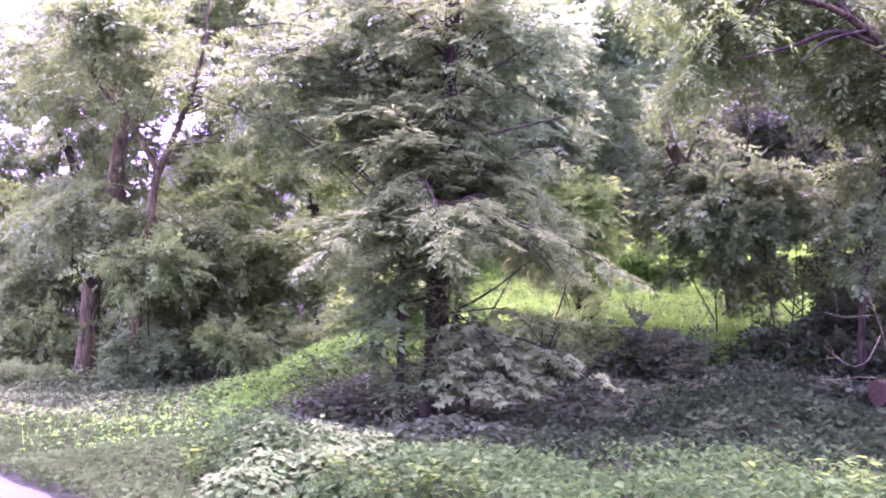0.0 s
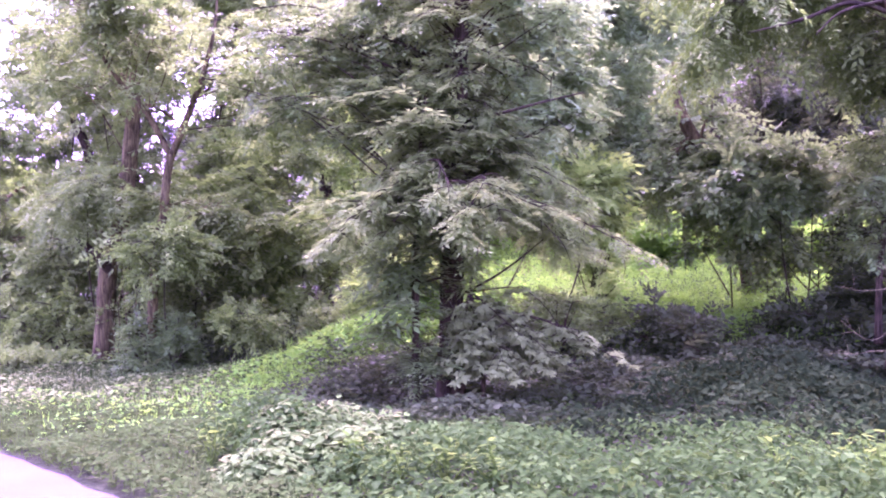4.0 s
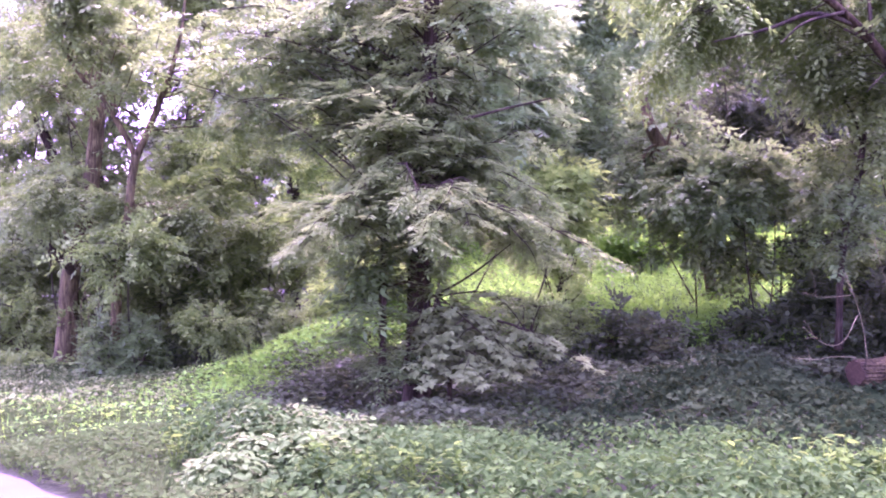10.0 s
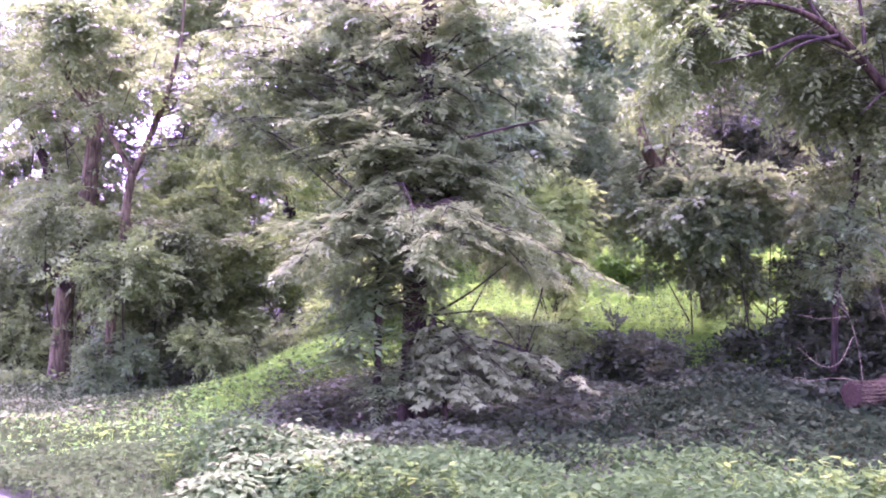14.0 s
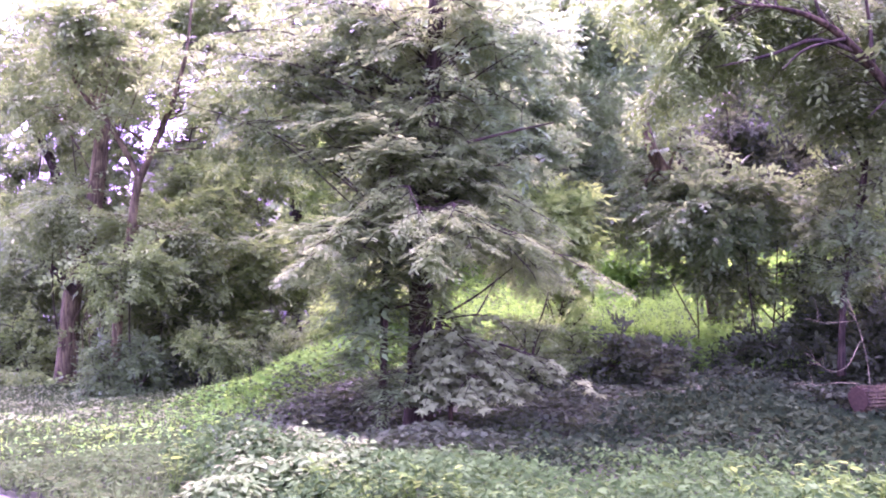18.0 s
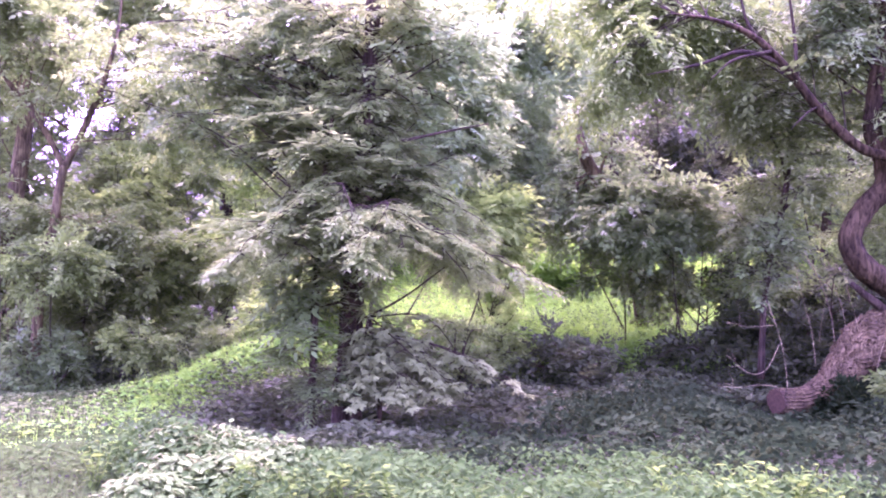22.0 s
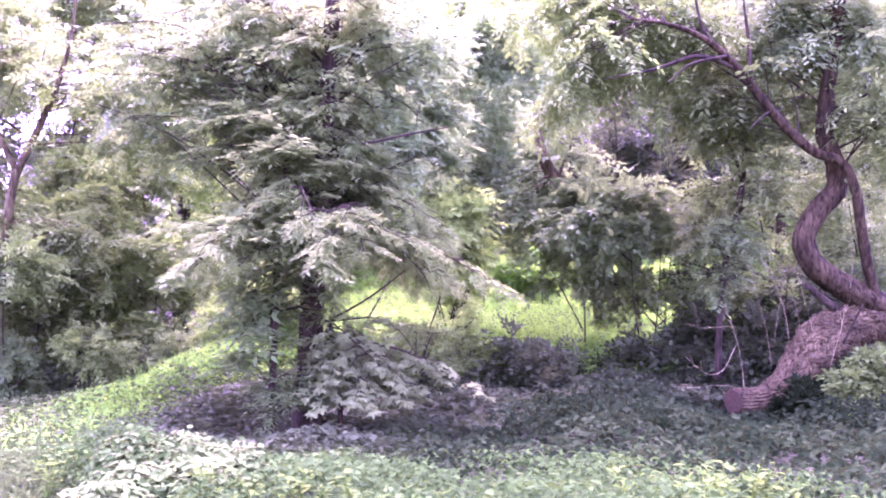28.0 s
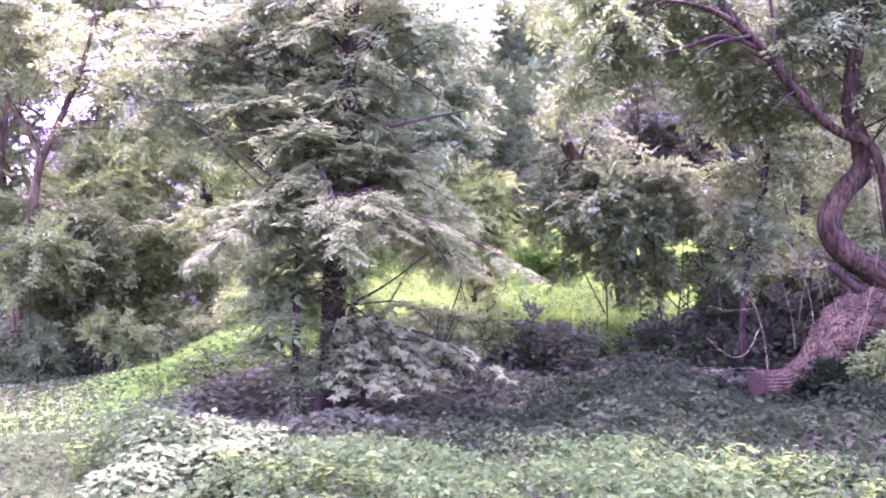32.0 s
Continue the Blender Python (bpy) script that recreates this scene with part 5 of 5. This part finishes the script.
def pale_clump():
    """A mounded clump of pale broad leaves: stems from one root into overlapping domes of leaves."""
    rng = np.random.default_rng(96)
    root = np.array((-1.35, 7.45, float(land(-1.35, 7.45)) - 0.03))
    t = tree_at(root, "shrub", "mounded clump of pale broad leaves at the edge of the vines", "shrub")
    for cx, cy, top, rx, ry in ((-1.62, 7.75, 0.46, 0.34, 0.36), (-1.25, 7.80, 0.45, 0.40, 0.38), (-0.85, 7.80, 0.38, 0.34, 0.34), (-1.50, 7.25, 0.30, 0.40, 0.30), (-1.05, 7.25, 0.32, 0.40, 0.30), (-1.62, 6.85, 0.22, 0.34, 0.26)):
        c = np.array((cx, cy, 0.08)) - root * np.array((1, 1, 0))
        v, f = tube(spline([(0, 0, 0, 0.012), (*(c * 0.6 + np.array((0, 0, 0.10))), 0.009), (*(c + np.array((0, 0, top * 0.75))), 0.004)], 4), 6)
        st = mesh_object("stem", v.tolist(), f, BARK, t, smooth=True)
        n = 700
        d = unit(rng.normal(size=(n, 3)))
        d[:, 2] = abs(d[:, 2])
        p = c + d * np.array((rx, ry, top)) * rng.uniform(0.62, 1.06, (n, 1))
        a = rng.uniform(0, 2 * np.pi, n)
        ax = np.stack([np.cos(a), np.sin(a), -0.25 + 0.3 * rng.normal(size=n)], 1) + 0.7 * d * np.array((1, 1, 0))
        nrm = d * 0.7 + np.array((0, 0, 0.8)) + 0.30 * rng.normal(size=(n, 3))
        ln = rng.uniform(0.05, 0.115, n)
        leaves_mesh("leaves", p, ax, nrm, ln, ln * 0.5, LEAF_CLUMP, st, broad=True)


pale_clump()
shrub("shrub", "dark shrub behind the dry shoots", (6.88, 14.80, 0.62), (0.8, 0.5, 1.15), 14, LEAF_SHADE, "leafy", seed=97)
shrub("shrub", "dark shrub behind the fallen log", (8.07, 14.70, 0.72), (1.0, 0.5, 2.0), 18, LEAF_SHADE, "leafy", seed=98)
shrub("shrub", "deep green shrub behind the winding tree", (9.63, 15.00, 0.90), (1.2, 0.6, 2.2), 18, LEAF_DARK, "leafy", seed=99)
# three shrubs in the darkened leaf tone, for shade under the trees
shrub("shrub", "shrub under the young trees, coloured dark for shade", (5.25, 15.20, 0), (0.8, 0.4, 0.62), 14, LEAF_SHADE, "leafy", seed=111)
shrub("shrub", "shrub under the young trees, coloured dark for shade", (6.45, 15.50, 0), (0.8, 0.5, 1.15), 18, LEAF_SHADE, "leafy", seed=112)
shrub("shrub", "shrub beyond the fallen log, coloured dark for shade", (7.60, 15.70, 0), (0.9, 0.5, 1.4), 18, LEAF_SHADE, "leafy", seed=113)
